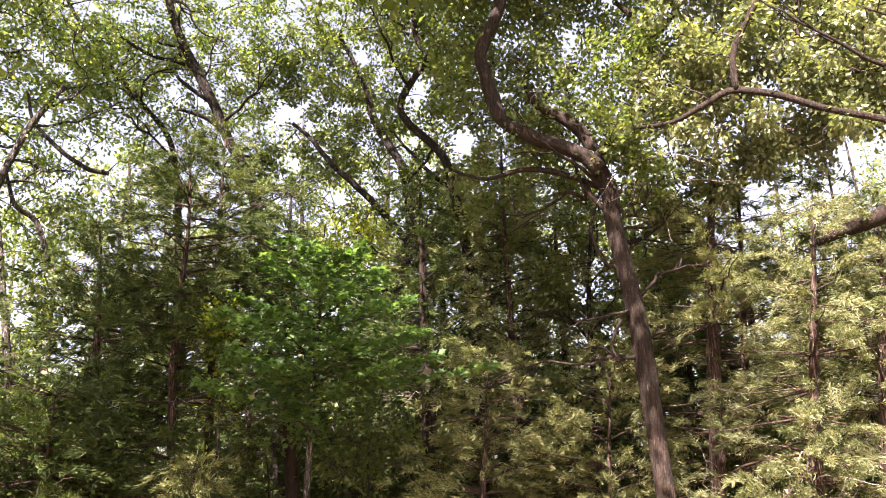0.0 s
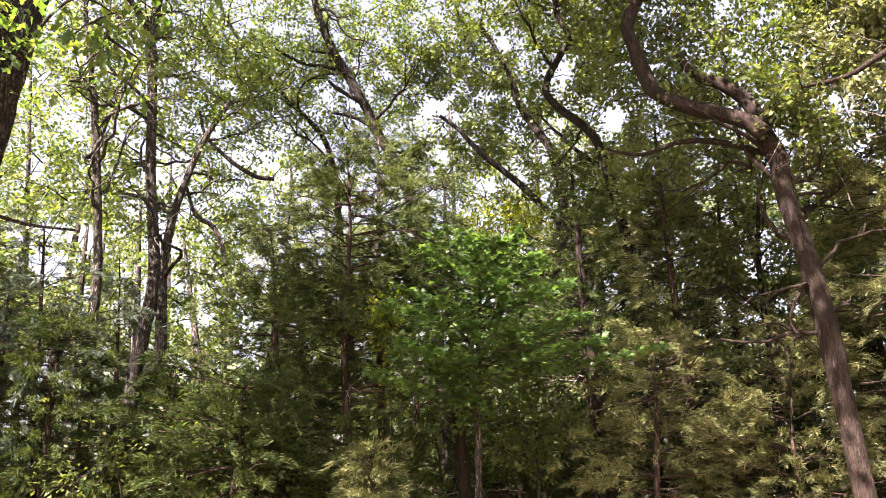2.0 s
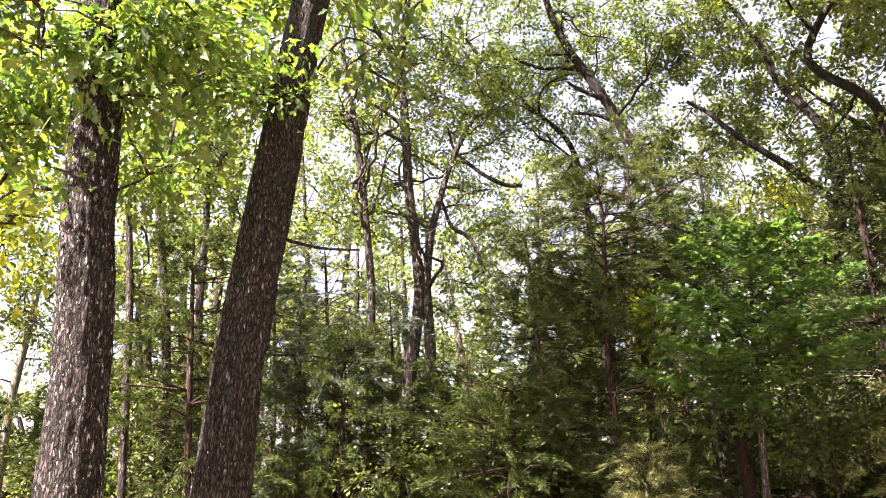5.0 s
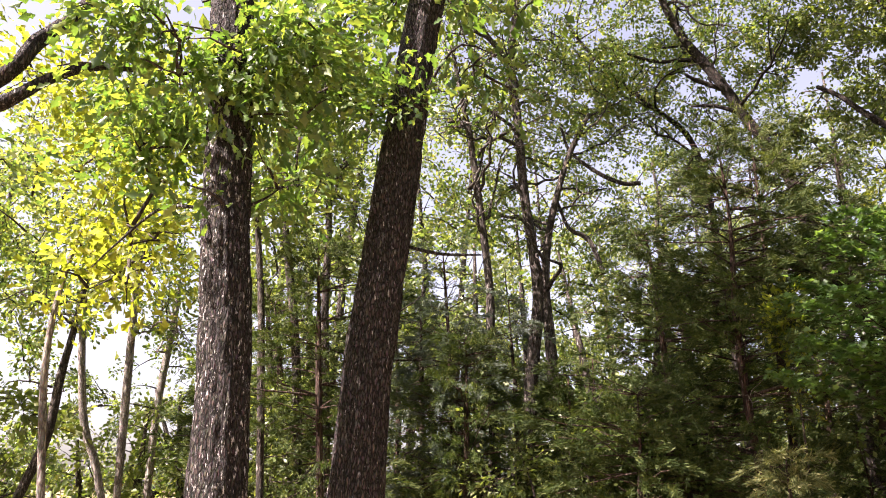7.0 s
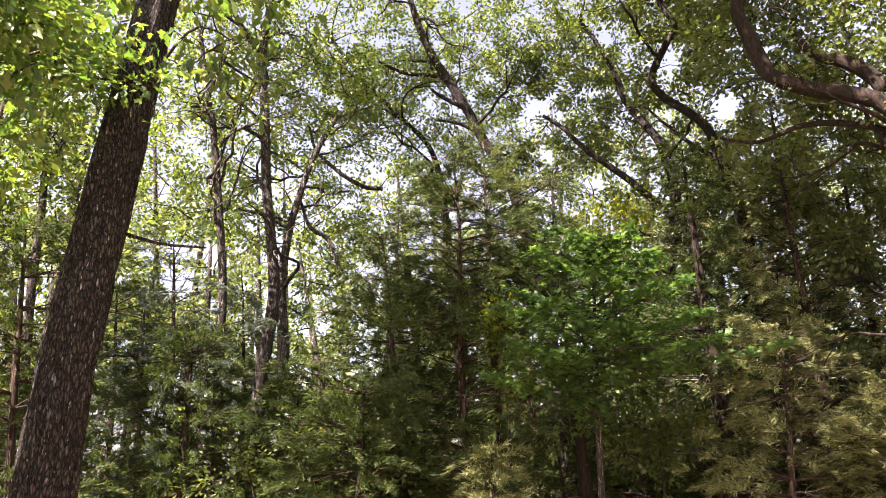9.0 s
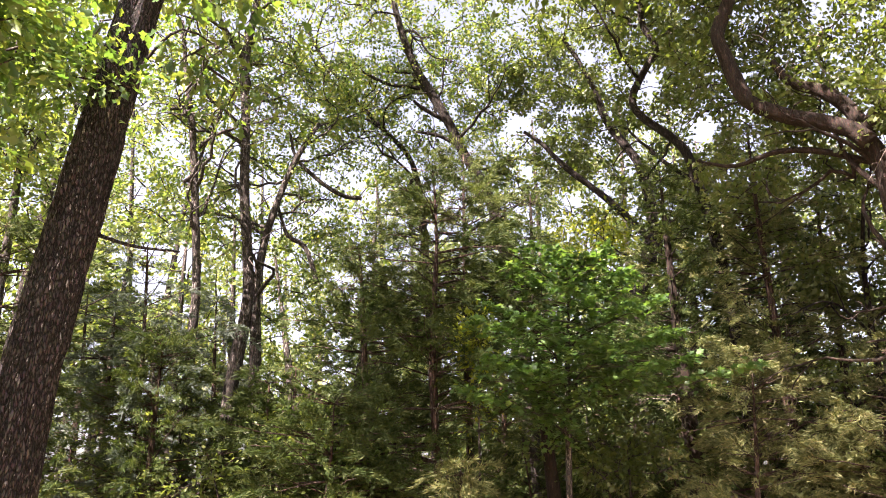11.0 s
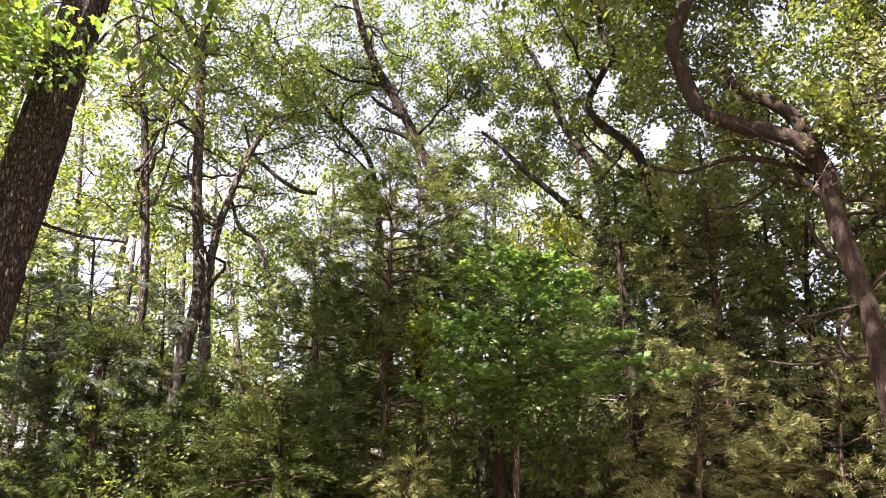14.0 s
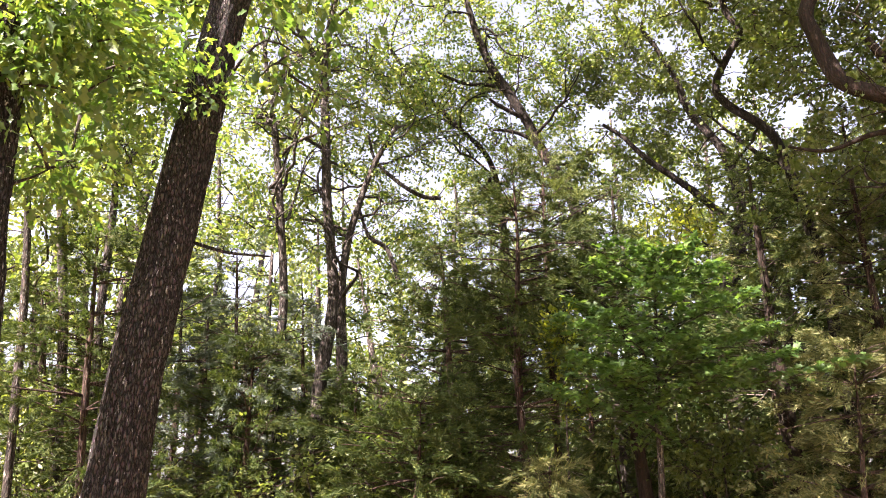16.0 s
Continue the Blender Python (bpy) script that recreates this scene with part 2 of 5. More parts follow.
def curve(ctrl, step):
    """A smooth line through control points (x, y, z, radius)."""
    c = np.asarray(ctrl, float)
    c = np.vstack([2 * c[0] - c[1], c, 2 * c[-1] - c[-2]])
    out = []
    for i in range(1, len(c) - 2):
        p0, p1, p2, p3 = c[i - 1:i + 3]
        n = max(2, int(np.linalg.norm(p2[:3] - p1[:3]) / step))
        t = np.linspace(0, 1, n, endpoint=False)[:, None]
        out.append(0.5 * (2 * p1 + (p2 - p0) * t + (2 * p0 - 5 * p1 + 4 * p2 - p3) * t ** 2 + (3 * p1 - p0 - 3 * p2 + p3) * t ** 3))
    out.append(c[-2][None])
    out = np.vstack(out)
    out[:, 3] = np.maximum(out[:, 3], 0.002)
    return out


def tube(path, sides=6, rough=0.0, seed=0.0, fine=0.0):
    """A closed tapered tube round a path of (x, y, z, radius); rough swells it, fine cuts upright furrows."""
    p, r = path[:, :3], path[:, 3]
    n = len(p)
    tan = np.gradient(p, axis=0)
    tan /= np.linalg.norm(tan, axis=1)[:, None] + 1e-9
    ref = np.array([1.0, 0, 0]) if abs(tan[0][0]) < 0.8 else np.array([0, 1.0, 0])
    u = np.empty((n, 3))
    for i in range(n):
        ref = ref - tan[i] * (ref @ tan[i])
        ref /= np.linalg.norm(ref) + 1e-9
        u[i] = ref
    v = np.cross(tan, u)
    ang = np.linspace(0, 2 * np.pi, sides, endpoint=False)
    rad = np.repeat(r[:, None], sides, 1)
    if rough or fine:
        for i in range(n):
            for j in range(sides):
                cx, sx = math.cos(ang[j]), math.sin(ang[j])
                z = p[i, 2]
                k = 1 + rough * noise.noise(Vector((cx * 1.3 + seed, sx * 1.3, z * 1.6)))
                if fine:
                    f = abs(noise.noise(Vector((cx * 7 + seed, sx * 7 + z * 0.4, z * 2.6))))
                    f2 = noise.noise(Vector((cx * 16, sx * 16 + seed, z * 7.0)))
                    k += fine * (min(f * 3.0, 1.0) - 0.6 + 0.35 * f2)
                rad[i, j] *= k
    co = p[:, None, :] + rad[:, :, None] * (np.cos(ang)[None, :, None] * u[:, None, :] + np.sin(ang)[None, :, None] * v[:, None, :])
    co = co.reshape(-1, 3)
    i, j = np.meshgrid(np.arange(n - 1), np.arange(sides), indexing="ij")
    a, b = i * sides + j, i * sides + (j + 1) % sides
    c, d = a + sides, b + sides
    tri = np.stack([np.stack([a, b, d], -1), np.stack([a, d, c], -1)], -2).reshape(-1, 3)
    e = np.array([[0, k + 1, k] for k in range(1, sides - 1)])
    top = (n - 1) * sides + e[:, [0, 2, 1]]
    return co, np.vstack([tri, e, top])


def join(list_of_arrays):
    cos, tris, k = [], [], 0
    for co, tri in list_of_arrays:
        cos.append(co)
        tris.append(tri + k)
        k += len(co)
    return np.vstack(cos), np.vstack(tris)


def unit(v):
    return v / (np.linalg.norm(v, axis=-1, keepdims=True) + 1e-9)


# leaf outlines: x across, y along, z out of the blade
def outline(half):
    """A blade folded on its midrib, from half an outline (x, y), stalk to tip."""
    h = np.array(half)
    mid = np.stack([0 * h[:, 0], h[:, 1], 0 * h[:, 0]], 1)
    rgt = np.stack([h[:, 0], h[:, 1], np.abs(h[:, 0]) * 0.35], 1)
    lft = rgt * [-1, 1, 1]
    n = len(h)
    co = np.vstack([mid, rgt, lft])
    tri = []
    for i in range(n - 1):
        for s, off in ((1, n), (-1, 2 * n)):
            q = [i, off + i, off + i + 1, i + 1]
            for t in ((q[0], q[1], q[2]), (q[0], q[2], q[3])):
                if h[i, 0] == 0 and t[0] == i and t[1] == off + i:
                    continue
                tri.append(t if s > 0 else (t[0], t[2], t[1]))
    return co, np.array(tri)


OAK_SHAPE = outline([(0.0, 0.0), (0.17, 0.28), (0.08, 0.40), (0.27, 0.62), (0.12, 0.76), (0.0, 1.0)])
OAK_MID_SHAPE = outline([(0.0, 0.0), (0.13, 0.42), (0.31, 0.70), (0.0, 1.0)])
OAK_FAR_SHAPE = outline([(0.0, 0.0), (0.27, 0.62), (0.0, 1.0)])
SIMPLE_SHAPE = (np.array([[0, 0, 0], [0.31, 0.6, 0.09], [0, 1, 0], [-0.31, 0.6, 0.09]]), np.array([[0, 1, 2], [0, 2, 3]]))
MAPLE_SHAPE = (np.array([[0, 0.3, 0], [0, -0.05, 0], [0.38, 0.02, 0.04], [0.22, 0.3, 0.03], [0.56, 0.52, 0.06], [0.17, 0.58, 0.02], [0, 1.0, 0.0],
                         [-0.17, 0.58, 0.02], [-0.56, 0.52, 0.06], [-0.22, 0.3, 0.03], [-0.38, 0.02, 0.04]]),
               np.array([[0, 1, 2], [0, 2, 3], [0, 3, 4], [0, 4, 5], [0, 5, 6], [0, 6, 7], [0, 7, 8], [0, 8, 9], [0, 9, 10], [0, 10, 1]]))
BLADE_SHAPE = (np.array([[-0.075, 0.0, 0], [0.08, 0.22, 0], [0.0, 1.0, 0.04]]), np.array([[0, 1, 2]]))


def leaf_objects(shape, pos, along, up, size, material, parent, count):
    """The leaves nearest the clearing, each an object of its own on one shared mesh. Returns the mask of the rest."""
    near = np.argsort(np.linalg.norm(pos - [0, 0, 2.5], axis=1))[:count]
    me = mesh_from("leaf", shape[0], shape[1], material)
    y = unit(along[near])
    z = unit(up[near] - y * (up[near] * y).sum(1, keepdims=True))
    x = np.cross(y, z)
    for p, a, b, c, s in zip(pos[near], x, y, z, np.asarray(size)[near]):
        ob = new("leaf", me)
        ob.parent = parent
        m = Matrix(((a[0], b[0], c[0]), (a[1], b[1], c[1]), (a[2], b[2], c[2]))).to_4x4()
        ob.matrix_basis = Matrix.Translation(Vector(p) - parent.location if parent.parent is None else Vector(p)) @ m @ Matrix.Scale(float(s), 4)
    rest = np.ones(len(pos), bool)
    rest[near] = False
    return rest


def leaves(shape, pos, along, up, size):
    """Leaf blades: one of the shape at each place, pointing along, its face towards up."""
    T, F = shape
    y = unit(along)
    z = unit(up - y * (up * y).sum(1, keepdims=True))
    x = np.cross(y, z)
    B = np.stack([x, y, z], 1) * np.asarray(size)[:, None, None]
    co = pos[:, None, :] + np.einsum("kj,njc->nkc", T, B)
    tri = F[None] + (np.arange(len(pos)) * len(T))[:, None, None]
    return co.reshape(-1, 3), tri.reshape(-1, 3)


# openings in the canopy through which the sky shows: (azimuth, elevation, half width) in degrees
OPENINGS = [
    (2.7, 26.9, 0.88),
    (-48.4, 8.1, 2.43),
    (-45.3, 8.3, 1.34),
    (-50.3, 5.8, 1.89),
    (-43.3, 4.0, 1.68),
    (-47.6, 4.6, 2.10),
    (6.8, 20.9, 0.92),
    (44.3, 20.3, 1.68),
    (37.9, 19.0, 1.17),
    (-22.0, 16.5, 1.26),
    (-25.9, 20.4, 1.09),
    (17.0, 24.7, 1.43),
    (13.5, 28.0, 0.84),
    (-13.8, 11.3, 0.92),
    (-45.7, 2.9, 1.68),
    (-49.5, 2.4, 1.26),
    (-37.8, 11.2, 0.75),
    (-28.3, 14.1, 0.67),
    (-15.0, 11.0, 0.75),
    (-2.8, 20.9, 0.50),
]
FAR_OPENINGS = [(-24.0, 14.2, 1.3), (-24.4, 16.6, 0.8), (-27.1, 3.5, 1.0), (-28.5, 5.2, 0.6)]
FAR_OPENINGS += [(rng.uniform(-40, -17), rng.uniform(2, 14), rng.uniform(0.3, 0.65)) for _ in range(46)]
FAR_OPENINGS += [(rng.uniform(-17, 30), rng.uniform(16, 34), rng.uniform(0.25, 0.55)) for _ in range(34)]


def sight_lines(openings):
    """The ways along which the openings run, and their half widths in radians."""
    az, el, half = np.radians(np.array(openings)).T
    return np.stack([np.sin(az) * np.cos(el), np.cos(az) * np.cos(el), np.sin(el)], 1), half


NEAR_WAYS, NEAR_HALF = sight_lines([(az, el, half * (0.66 if az > -40 else 0.36)) for az, el, half in OPENINGS])
FAR_WAYS, FAR_HALF = sight_lines(FAR_OPENINGS)
# foliage is cut away along the sun's way, to light the upright oak
SUN_WAY = np.array([math.sin(_a) * math.cos(_e), math.cos(_a) * math.cos(_e), math.sin(_e)])
SUN_GAP = np.array([np.array((-3.5, 3.8, z)) + SUN_WAY * k * 0.45 for z in (1.7, 2.2, 2.7, 3.2, 3.7) for k in range(1, 14)])


def outside_gaps(p, soft=0.25, margin=1.0):
    """True for places outside all openings, with a ragged edge."""
    v = p - [0, 0, 1.6]
    d = np.linalg.norm(v, axis=1)
    v = v / (d[:, None] + 1e-9)
    edge = margin - rng.normal(0, soft, len(p))
    near = (np.sqrt(np.maximum(2 - 2 * v @ NEAR_WAYS.T, 0)) / NEAR_HALF).min(1)
    far = (np.sqrt(np.maximum(2 - 2 * v @ FAR_WAYS.T, 0)) / FAR_HALF).min(1)
    ok = ((near > edge) | (d < 4.8)) & ((far > edge * rng.uniform(0.5, 1.2, len(p))) | (d < 12.5))
    # leaves in the corridor cut for the sun are dropped
    by = np.nonzero(np.linalg.norm(p - [-5.0, 2.0, 5.0], axis=1) < 6.5)[0]
    if len(by):
        g = np.linalg.norm(p[by][:, None, :] - SUN_GAP[None], axis=2).min(1) / 0.26
        ok[by] &= g > edge[by]
    return ok


WAVES = unit(rng.normal(size=(9, 3))) * rng.uniform(4.5, 10.0, (9, 1))
PHASES = rng.uniform(0, 6.28, 9)


def in_clumps(p, level=-0.35):
    """Foliage gathers in clumps with thin places between."""
    return np.sin(p @ WAVES.T + PHASES).sum(1) / 2.1 + rng.normal(0, 0.3, len(p)) > level


# ---- trees ----


def grow(nodes, targets, r_tip=0.008, bend=0.24):
    """Join every spray to the nearest wood by a crooked thin branch. Returns the branches."""
    nodes = [np.asarray(nodes)[:, :3]]
    cloud = nodes[0]
    d = np.array([np.min(np.linalg.norm(cloud - t, axis=1)) for t in targets])
    out = []
    for k in np.argsort(d):
        t = targets[k]
        dist = np.linalg.norm(cloud - t, axis=1) + 0.35 * np.maximum(cloud[:, 2] - t[2], 0)
        s = cloud[np.argmin(dist)]
        L = np.linalg.norm(t - s)
        if L < 0.05:
            continue
        n = max(4, int(L / 0.22))
        f = np.linspace(0, 1, n)[:, None]
        wig = np.cumsum(rng.normal(0, 1, (n, 3)), 0) * bend * L / n
        wig -= f * wig[-1]
        arch = np.array([0, 0, 1.0]) * (f * (1 - f)) * L * 0.25
        path = s + (t - s) * f + wig + arch
        r0 = r_tip + 0.014 * L ** 0.9
        out.append(np.hstack([path, r0 + (r_tip * 0.5 - r0) * f]))
        cloud = np.vstack([cloud, path[1:]])
    return out


def in_blobs(blobs, n):
    """n places spread over ellipsoids (x, y, z, rx, ry, rz), more of them near the surface."""
    b = np.array(blobs, float)
    vol = b[:, 3] * b[:, 4] * b[:, 5]
    pick = rng.choice(len(b), n, p=vol / vol.sum())
    d = unit(rng.normal(size=(n, 3)))
    return b[pick, :3] + d * b[pick, 3:] * rng.random(n)[:, None] ** 0.45


def spray_leaves(branches, targets, per, reach, size, shape, droop=0.25, spread=1.0, flat=0.5, level=-0.5):
    """Leaves in bunches along the outer ends of the branches."""
    pos, along = [], []
    for br in branches:
        n = per
        f = 1 - rng.random(n) ** 1.6 * min(1.0, reach / max(0.05, np.linalg.norm(br[-1, :3] - br[0, :3])))
        i = np.clip((f * (len(br) - 1)), 0, len(br) - 1.001)
        a = br[i.astype(int), :3]
        b = br[np.minimum(i.astype(int) + 1, len(br) - 1), :3]
        p = a + (b - a) * (i % 1)[:, None]
        tdir = unit(br[-1, :3] - br[-2, :3])
        off = rng.normal(0, 1, (n, 3)) * reach * 0.42 * spread * np.array([1, 1, 0.8])
        pos.append(p + off)
        along.append(unit(tdir + unit(off) * 1.1 + rng.normal(0, 0.5, (n, 3)) - [0, 0, droop]))
    pos, along = np.vstack(pos), np.vstack(along)
    ok = outside_gaps(pos) & in_clumps(pos, level)
    pos, along = pos[ok], along[ok]
    up = np.array([0, 0, 1.0]) * flat + rng.normal(0, 0.55, pos.shape)
    s = size * rng.uniform(0.6, 1.25, len(pos))
    return pos, along, up, s


def to_ground(ctrl, flare=1.5):
    """Carry a trunk's line down to the ground, with a root flare."""
    c = [list(q) for q in ctrl]
    x, y, z, r = c[0]
    lean = (np.array(c[1][:2]) - np.array(c[0][:2])) / max(0.2, c[1][2] - z)
    if z > 0.4:
        for h, k in ((0.35, 1.12), (0.08, flare * 0.9), (-0.15, flare * 1.25)):
            c.insert(0, [x - lean[0] * (z - max(h, 0)), y - lean[1] * (z - max(h, 0)), h, r * k])
        c[:3] = sorted(c[:3], key=lambda q: q[2])
    return c


def crown(ob, shape, pos, along, up, s, material, single=0):
    """A crown of leaves; the nearest are objects of their own."""
    if single:
        near = np.argsort(np.linalg.norm(pos - [0, 0, 2.5], axis=1))
        rest = np.ones(len(pos), bool)
        rest[near[:single]] = False
    else:
        rest = np.ones(len(pos), bool)
    c = part("crown", leaves(shape, pos[rest], along[rest], up[rest], s[rest]), material, ob, kind="stuff")
    if single:
        k = ~rest
        leaf_objects(shape, pos[k], along[k], up[k], s[k], material, c, single)
    return c


def broadleaf(name, label, trunk, limbs, blobs, sprays, per, leaf_size, leaf_mat, bark, shape=OAK_MID_SHAPE, sides=14, detail=0.0,
              reach=0.45, group="", flare=1.35, step=0.12, droop=0.25, flat=0.5, limb_label="", grounded=True, twig_mat=None, spread=1.0, big=10, unseen_top=None, boughs=0, bough_len=1.8, single=0, level=-0.5, finer=1.0, wider=1.0):
    """A broad-leaved tree: trunk, limbs, fine branches and a crown of single leaves."""
    ctrl = to_ground(trunk, flare) if grounded else trunk
    tr = curve(ctrl, step)
    base = tr[np.argmin(tr[:, 2])][:3]
    ob = thing(name, (base[0], base[1], max(0.0, base[2])), label, "tree", group)
    part("trunk", tube(tr, sides, 0.10, base[0], detail), bark, ob, smooth_faces=not detail)
    wood = [tr[tr[:, 2] > 0.45 * tr[-1, 2]]]
    for lm in limbs:
        lp = curve(lm, 0.1)
        k = lp[:, 3] * 0.5
        lp[:, :3] += np.array([[noise.noise(Vector(q[:3]) * 2.3), noise.noise(Vector(q[:3]) * 2.3 + Vector((9, 0, 0))), noise.noise(Vector(q[:3]) * 2.3 + Vector((0, 9, 0)))] for q in lp]) * k[:, None]
        part("limb", tube(lp, 10, 0.28, base[1]), bark, ob, limb_label, smooth_faces=True)
        wood.append(lp)
    high = tr[(tr[:, 2] > 0.55 * tr[-1, 2])]
    for k in range(boughs):
        s = high[int(len(high) * (k + rng.random()) / boughs * 0.96)]
        a, n = rng.random() * 2 * np.pi, 12
        L = bough_len * rng.uniform(0.5, 1.2)
        d = np.array([math.cos(a), math.sin(a), rng.uniform(0.2, 0.9)])
        turn = np.cumsum(rng.normal(0, 0.30, (n, 3)), 0) + rng.normal(0, 0.25, (n, 3))
        steps = unit(d + turn) * L / n
        p = s[:3] + np.vstack([np.zeros(3), np.cumsum(steps, 0)])
        if not outside_gaps(p[4:], 0.05, 1.5).all():
            continue
        r0 = min(s[3] * 0.5, 0.017 + 0.010 * L)
        lp = np.hstack([p, np.linspace(r0, 0.008, n + 1)[:, None]])
        arms = [lp]
        for _ in range(4):
            j = rng.integers(3, n)
            go = unit(unit(p[j + 1] - p[j]) + rng.normal(0, 0.55, 3) + np.cumsum(rng.normal(0, 0.28, (8, 3)), 0)) * L * rng.uniform(0.25, 0.5) / 8
            q = p[j] + np.vstack([np.zeros(3), np.cumsum(go, 0)])
            arms.append(np.hstack([q, np.linspace(lp[j, 3] * 0.7, 0.006, 9)[:, None]]))
        part("limb", join([tube(a_, 6 if a_ is lp else 4, 0.15, k) for a_ in arms]), bark, ob, smooth_faces=True)
        wood.extend(arms)
    if sprays:
        loose = [(x, y, z, a * wider, b, c * wider) for x, y, z, a, b, c in blobs]
        targets = in_blobs(loose, int(sprays * finer))
        targets = targets[outside_gaps(targets, 0.1)]
        brs = grow(np.vstack(wood), targets)
        brs.sort(key=lambda q: -q[0, 3])
        big = min(big, len(brs) // 2)
        for q in brs[:big]:
            part("branch", tube(q, 6), twig_mat or TWIG, ob, smooth_faces=True)
        part("twigwork", join([tube(q, 3) for q in brs[big:]]), twig_mat or TWIG, ob, smooth_faces=True, kind="stuff")
        pos, along, up, s = spray_leaves(brs, targets, int(per / finer * 1.15), reach, leaf_size, shape, droop, spread, flat, level)
        crown(ob, shape, pos, along, up, s, leaf_mat, single)
    # crown parts out of view, added only to block light
    if unseen_top:
        u_blobs, u_sprays, u_per, u_size = unseen_top
        targets = in_blobs(u_blobs, u_sprays)
        brs = grow(np.vstack(wood), targets)
        part("upper_twigwork", join([tube(q, 3) for q in brs]), TWIG, ob, smooth_faces=True, kind="stuff")
        part("upper_crown", leaves(SIMPLE_SHAPE, *spray_leaves(brs, targets, u_per, 0.8, u_size, SIMPLE_SHAPE, level=-3.0)), leaf_mat, ob, kind="stuff")
    return ob


def dead_twigs(ob, start, n, length, spread, name="dead_twig", fall=0.6):
    """Bare, pale, crooked twigs that hang from a thing near a place."""
    for _ in range(n):
        m = 9
        s = np.array(start) + rng.normal(0, 1, 3) * spread
        a = rng.random() * 2 * np.pi
        d = np.array([math.cos(a), math.sin(a), rng.uniform(-0.3, 0.3)])
        L = length * rng.uniform(0.5, 1.3)
        steps = unit(d + np.cumsum(rng.normal(0, 0.25, (m, 3)), 0) - np.array([0, 0, 1]) * np.linspace(0, fall * 2, m)[:, None]) * L / m
        p = s + np.vstack([np.zeros(3), np.cumsum(steps, 0)])
        parts = [tube(np.hstack([p, np.linspace(0.008, 0.002, m + 1)[:, None]]), 4)]
        for k in range(3):
            j = rng.integers(2, m)
            e = p[j] + rng.normal(0, 0.12, 3) * [1, 1, 0.8] + (p[j] - p[j - 1]) * 1.5
            parts.append(tube(np.array([[*p[j], 0.004], [*((p[j] + e) / 2 + rng.normal(0, 0.02, 3)), 0.003], [*e, 0.0015]]), 3))
        part(name, join(parts), DEAD_WOOD, ob, "pale bare twig", smooth_faces=True)


def conifer(name, label, trunk, height, width, branches, tufts, material, bark=None, low=0.12, blade=0.084, lift=0.25, gaps=True, clump=-0.65, group="cedar thicket", dead=0, per=15, plume=0.29):
    """A red cedar: reddish trunk, many uneven branches and feathery upswept sprays."""
    bark = bark or BARK_CEDAR
    ctrl = to_ground(trunk, 1.25)
    tr = curve(ctrl, 0.15)
    top = tr[-1]
    base = tr[0]
    ob = thing(name, (base[0], base[1], 0.0), label, "tree", group)
    part("trunk", tube(tr, 9, 0.22, base[0]), bark, ob, smooth_faces=True)
    zs = low * height + (height - low * height) * rng.random(branches) ** 0.9
    bl, pos, along, body = [], [], [], []
    for z in zs:
        z = min(z, top[2] - 0.02)
        k = int(np.argmin(np.abs(tr[:, 2] - z)))
        o = tr[k, :3]
        a = rng.random() * 2 * np.pi
        f = z / height
        prof = min(1.0, 0.55 + 1.6 * f) * (1 - max(0.0, (f - 0.45) / 0.62) ** 1.6)
        L = width * prof * (0.75 + 1.0 * noise.noise(Vector((math.cos(a) * 1.2 + base[1], math.sin(a) * 1.2, z * 0.8 + base[0])))) * rng.uniform(0.45, 1.25)
        L = max(L, 0.18)
        n = max(5, int(L / 0.16))
        s = np.linspace(0, 1, n)[:, None]
        out = np.array([math.cos(a), math.sin(a), 0])
        rise = lift * (1 if f > 0.4 else 0.3) + rng.normal(0, 0.15)
        p = o + out * L * s + np.array([0, 0, 1]) * (rise * L * s - 0.25 * L * s ** 2 + 0.15 * L * s ** 3)
        p = p + np.cumsum(rng.normal(0, 0.022, (n, 3)), 0) * s
        r = 0.004 + 0.009 * L * (1 - s)
        bl.append(np.hstack([p, r]))
        # feathery plumes of scale leaves, each a drooping tapered tuft, with dark gaps between
        side = np.cross(out, [0, 0, 1.0])
        K = max(2, int(L / (plume * 0.56)))
        m = max(14, int(tufts * per * L / width / K))
        for q in 0.28 + 0.74 * rng.random(K) ** 0.75:
            i = min(int(q * (n - 1)), n - 1)
            w = rng.normal(0, 0.22) * min(1.0, L + 0.2)
            o2 = p[i] + side * w + out * abs(w) * 0.5 + np.array([0, 0, rng.normal(0.0, 0.11)])
            d0 = unit(out * 0.9 + side * np.sign(w) * rng.uniform(0.1, 0.8) + np.array([0, 0, rng.uniform(0.1, 0.8)]) + rng.normal(0, 0.2, 3))
            pl = plume * rng.uniform(0.6, 1.35)
            f_ = rng.random(m)[:, None] ** 0.85
            sag = np.array([0, 0, -1.0]) * rng.uniform(0.2, 0.7)
            c = o2 + d0 * pl * f_ + sag * pl * f_ ** 2 + rng.normal(0, 1, (m, 3)) * pl * 0.15 * (1.15 - f_) * [1, 1, 0.6]
            pos.append(c)
            along.append(unit(d0 + sag * 1.4 * f_ + rng.normal(0, 0.42, (m, 3))))
            body.append(np.full(m, len(body)))
    for _ in range(dead):
        q = tr[int(len(tr) * rng.uniform(0.15, 0.5))]
        dead_twigs(ob, q[:3], 1, width * 0.75, 0.03, fall=0.4)
    bl.sort(key=lambda q: -q[0, 3])
    for q in bl[:8]:
        part("branch", tube(q, 5), bark, ob, smooth_faces=True)
    part("branchwork", join([tube(q, 3) for q in bl[8:]]), bark, ob, smooth_faces=True, kind="stuff")
    heart = np.array([q.mean(0) for q in pos])
    keep = in_clumps(heart, clump)[np.concatenate(body)]
